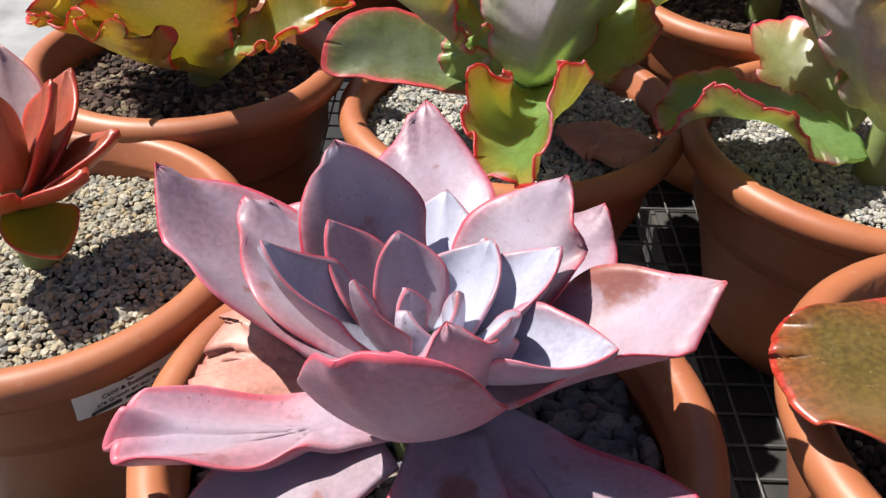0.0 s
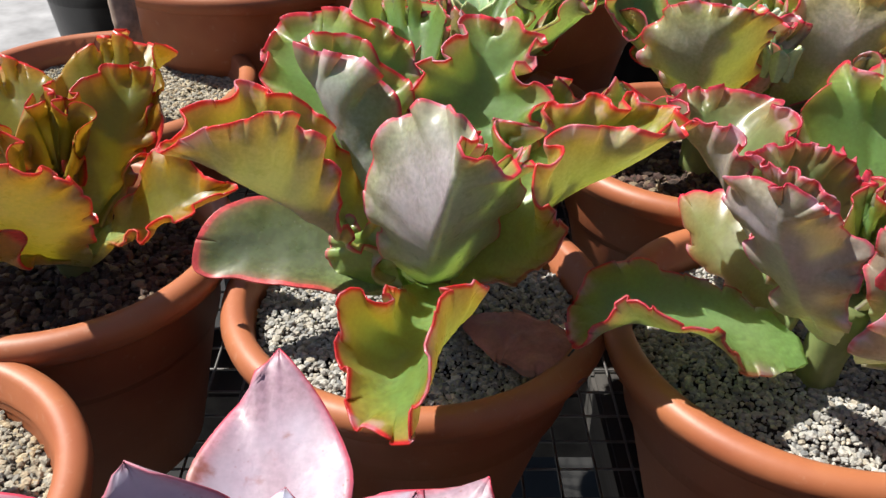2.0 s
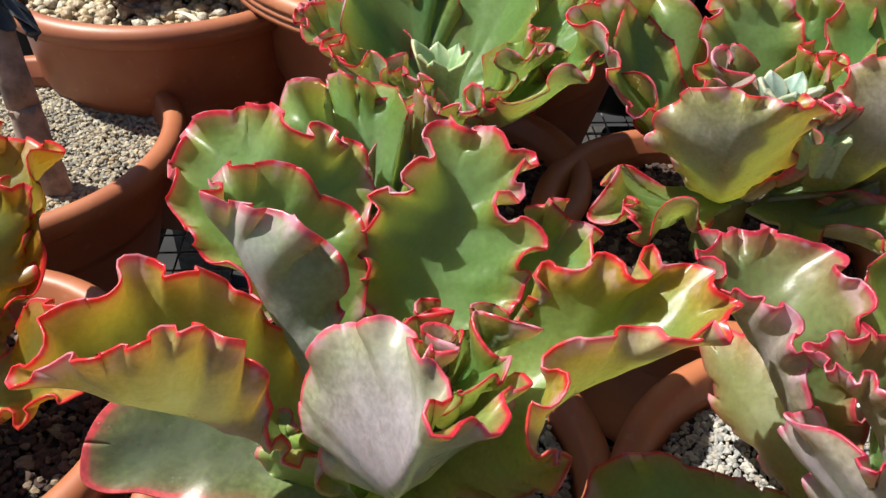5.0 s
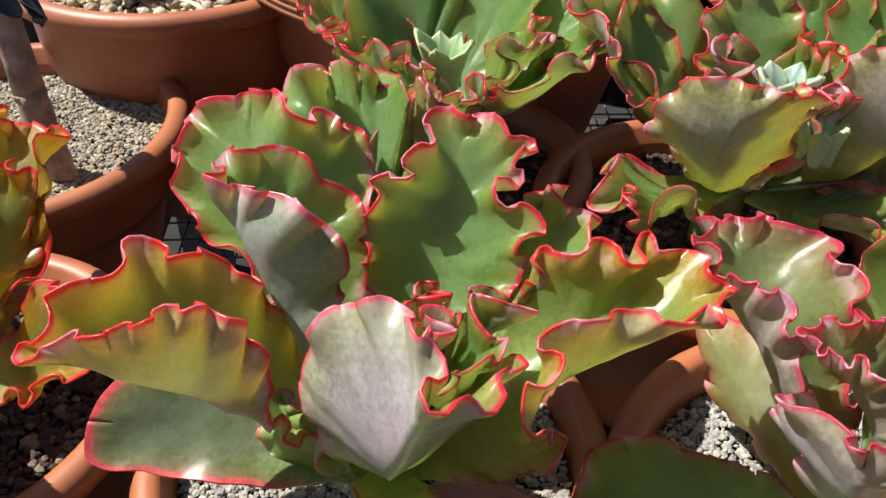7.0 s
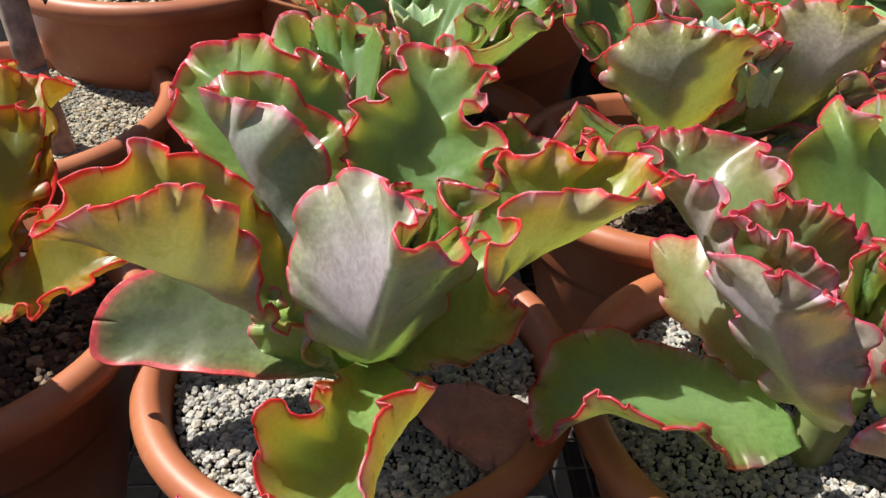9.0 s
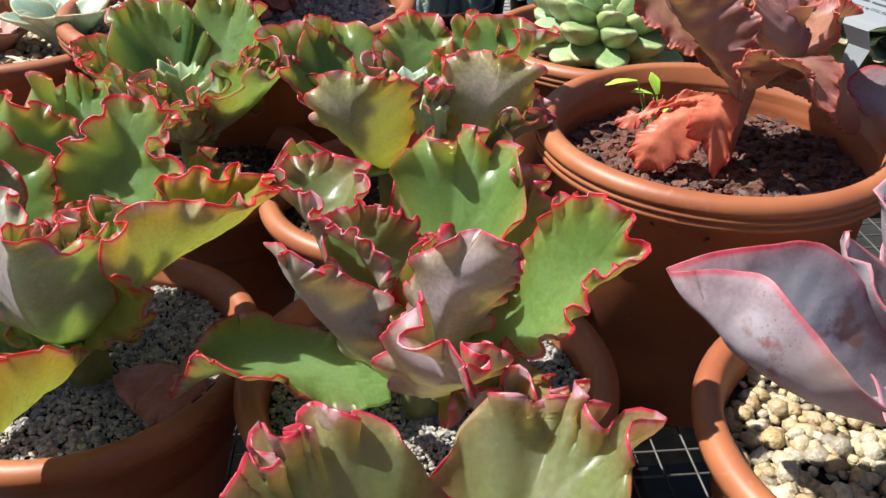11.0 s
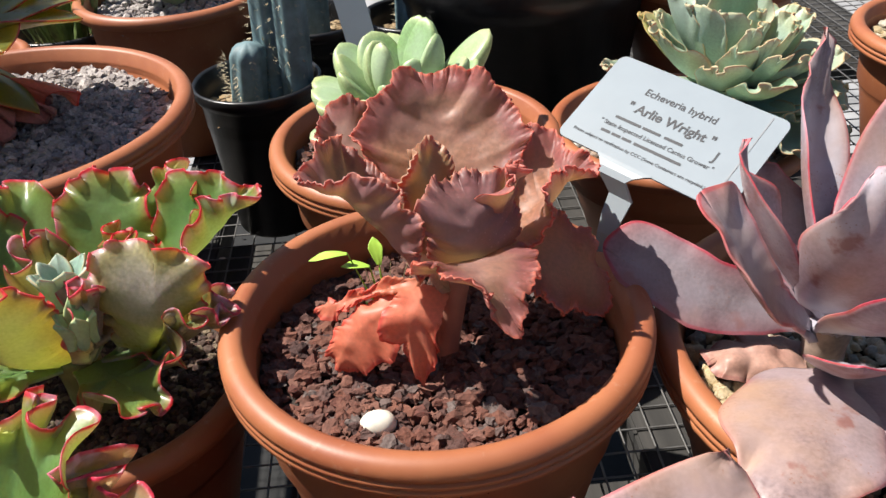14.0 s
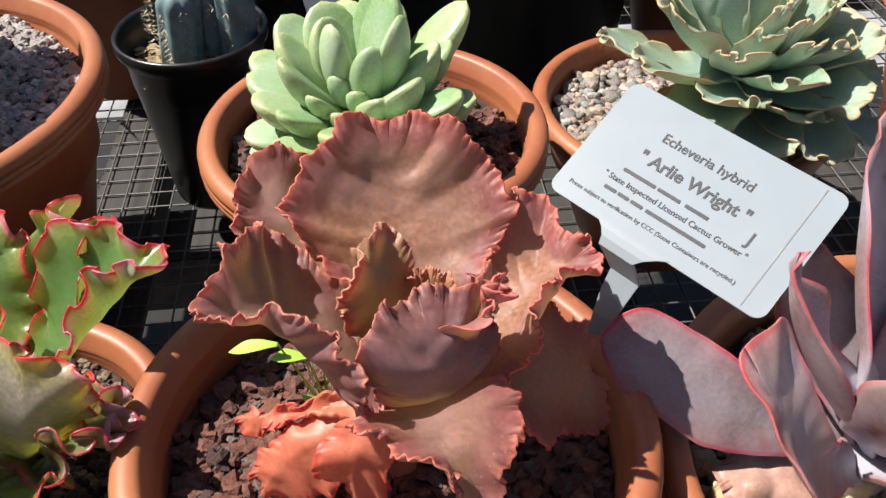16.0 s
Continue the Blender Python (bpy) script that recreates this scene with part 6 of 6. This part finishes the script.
p = far_pot(0.185, 1.40, 0.965, 0.125, "low green rosette in a terracotta pot by the cacti", GREY_GRAVEL, 0.006, 41)
whorl(p, PALE, (0.185, 1.40, 0.955), 10, 0.07, 0.05, 0.022, 41, kind="spoon", cup=0.3, thick=0.006)
p = far_pot(0.93, 1.36, 0.95, 0.12, "small grey-green rosette in a terracotta pot by the bench's back", RIVER, 0.006, 42)
whorl(p, BLUE, (0.93, 1.36, 0.945), 10, 0.07, 0.06, 0.024, 42, kind="spoon", cup=0.3, thick=0.006)
p = far_pot(1.135, 1.06, 0.955, 0.13, "pale rosette in a terracotta pot of yellow pebbles", PEBBLE, 0.006, 43, 1)
whorl(p, DRY_PINK, (1.16, 1.09, 0.955), 10, 0.07, 0.05, 0.024, 43, kind="spoon", cup=0.3, thick=0.006)
p = far_pot(-0.09, 1.27, 0.93, 0.10, "bright green rosette in a small terracotta pot", DARK_MIX, 0.004, 44)
whorl(p, PALE, (-0.09, 1.25, 0.94), 10, 0.06, 0.07, 0.02, 44, kind="spoon", cup=0.3, thick=0.005)
for k, (x, y, rim, r) in enumerate(((-0.36, 1.18, 0.92, 0.08), (-0.42, 1.34, 0.93, 0.085), (0.02, 1.42, 0.93, 0.08))):
    ob = black_pot(x, y, rim, r, "grassy green plant in a black plastic pot", ())
    ob.name = "potted_grass"
    tagged(ob, category="potted plant", group="black pots")
    rng = random.Random(k)
    verts, faces = [], []
    for i in range(150):
        a, rr = rng.uniform(0, 6.28), rng.uniform(0, r * 0.6)
        c0 = Vector((rr * math.cos(a), rr * math.sin(a), rim - BENCH - 0.03))
        d = Vector((math.cos(a) * rng.uniform(0.1, 0.7), math.sin(a) * rng.uniform(0.1, 0.7), 1)) * rng.uniform(0.07, 0.16)
        s_ = Vector((-math.sin(a), math.cos(a), 0)) * 0.0022
        b0 = len(verts)
        m0 = c0 + d * 0.55 + Vector((0, 0, 0.012))
        verts += [(c0 - s_)[:], (c0 + s_)[:], (m0 + s_)[:], (m0 - s_)[:], (c0 + d)[:]]
        faces += [(b0, b0 + 1, b0 + 2, b0 + 3), (b0 + 3, b0 + 2, b0 + 4)]
    gr = put("foliage", mesh_of("foliage", verts, faces, plain("grass_green", (0.12, 0.17, 0.05), 0.6, vary=0.4), False), ob)
    gr["kind"] = "stuff"

# ---- label on the left pot ----
ang = radians(-47)
cx, cy, rr = -0.202, 0.3266, 0.0935
lab = new("pot_label")
zc = 0.8775
lab.matrix_world = Matrix.Translation((cx + (rr + 0.0012) * math.cos(ang), cy + (rr + 0.0012) * math.sin(ang), zc)) @ Matrix.Rotation(ang + radians(90), 4, "Z") @ Matrix.Rotation(radians(90 + 8), 4, "X")
tagged(lab, "white printed sticker on a terracotta pot", "label")


def curved_card(w, h, r, n=14):
    verts, faces = [], []
    for t_ in (0.0, 0.0006):
        for i in range(n + 1):
            a = (i / n - 0.5) * w / r
            for y_ in (-h / 2, h / 2):
                verts.append(((r + t_) * math.sin(a), y_, (r + t_) * math.cos(a) - r))
    m_ = 2 * (n + 1)
    for i in range(n):
        q = 2 * i
        faces += [(q, q + 1, q + 3, q + 2), (m_ + q, m_ + q + 2, m_ + q + 3, m_ + q + 1), (q, q + 2, m_ + q + 2, m_ + q), (q + 1, m_ + q + 1, m_ + q + 3, q + 3)]
    faces += [(0, m_, m_ + 1, 1), (2 * n, 2 * n + 1, m_ + 2 * n + 1, m_ + 2 * n)]
    return verts, faces


v, f = curved_card(0.050, 0.019, rr)
put("sticker", mesh_of("sticker", v, f, plain("white_paper", (0.72, 0.72, 0.7), 0.6, vary=0.05), False), lab)
for text, size, x, y in (("C", 0.0058, 0, 0.0068), ("Cacti & Succulents", 0.0036, 0, 0.0022), ("are Grown on our Farm", 0.0033, 0, -0.0018)):
    lettering(text, size, lab, pose(x, y, 0.0008))
for x, w in ((-0.0125, 0.014), (0.0015, 0.010), (0.0135, 0.010)):
    part("print_bar", plate(w, 0.0018, 0.0003, 0.0003), INK, lab, smooth=False).location = (x, -0.0056, 0.0009)

# ---- litter and small marks ----
curl = thing("dry_petal", -0.098, 0.849, 0.966, "curled dry white petal on a pot's rim", "petal")
leaf(curl, plain("dry_white", (0.6, 0.5, 0.4), 0.8), (-0.108, 0.853, 0.9715), (-0.084, 0.838, 0.962), 0.003, bend=0.25, kind="spoon", thick=0.001, seed=400, cup=0.5)
wilt = thing("dead_leaf", -0.176, 0.742, 0.985, "black shrivelled leaf hanging on the tree stem", "leaf")
BLACKLEAF = leaf_paint("black_dead_leaf", (0.015, 0.014, 0.018), (0.02, 0.018, 0.02), (0.02, 0.015, 0.018), (0.018, 0.016, 0.02), (0.04, 0.04, 0.05), rough=0.5, translucent=0.02)
leaf(wilt, BLACKLEAF, (-0.190, 0.748, 1.036), (-0.160, 0.735, 1.006), 0.011, bend=0.1, cup=-0.3, fold=0.4, ruffle=0.003, waves=6, seed=401, thick=0.0015)
leaf(wilt, BLACKLEAF, (-0.192, 0.748, 1.038), (-0.196, 0.733, 1.02), 0.007, bend=0.1, cup=-0.3, fold=0.4, ruffle=0.003, waves=6, seed=402, thick=0.0015)
rng = random.Random(77)
LITTER = plain("pale_dry_flakes", (0.4, 0.36, 0.3), 0.9)
for i in range(60):
    x, y = rng.uniform(-0.3, 1.0), rng.uniform(-0.05, 1.2)
    bm = bmesh.new()
    vs, fs = rock_shape(rng, False, 0.3, 0.3)
    sz = rng.uniform(0.0015, 0.0035)
    vv = [bm.verts.new((q[0] * sz * 1.5, q[1] * sz, q[2] * sz * 0.5)) for q in vs]
    for t3 in fs:
        bm.faces.new([vv[j] for j in t3])
    ob = part("flake", bm, LITTER, bench, smooth=False)
    ob.location = (x, y, BENCH + 0.0008)

# moulded slots in two rims, the shade inside them drawn as thin black plates
for x, y, z, cx_, cy_ in ((0.129, 0.441, 0.898, 0.0427, 0.4959), (0.331, 0.375, 0.904, 0.2612, 0.4505)):
    host = next(o for o in bpy.data.objects if o.parent is None and abs(o.location.x - cx_) < 1e-3 and abs(o.location.y - cy_) < 1e-3)
    turn = math.atan2(y - cy_, x - cx_)
    for k in (-0.06, 0.06):
        rad_ = math.hypot(x - cx_, y - cy_)
        sl = part("rim_slot", plate(0.0022, 0.009, 0.0012, 0.0009), BLACK, host, smooth=False)
        sl.matrix_local = pose(rad_ * math.cos(turn + k), rad_ * math.sin(turn + k), z - BENCH + 0.0018, 0, 0, math.degrees(turn + k)) @ pose(0, 0, 0, 0, 18, 0)
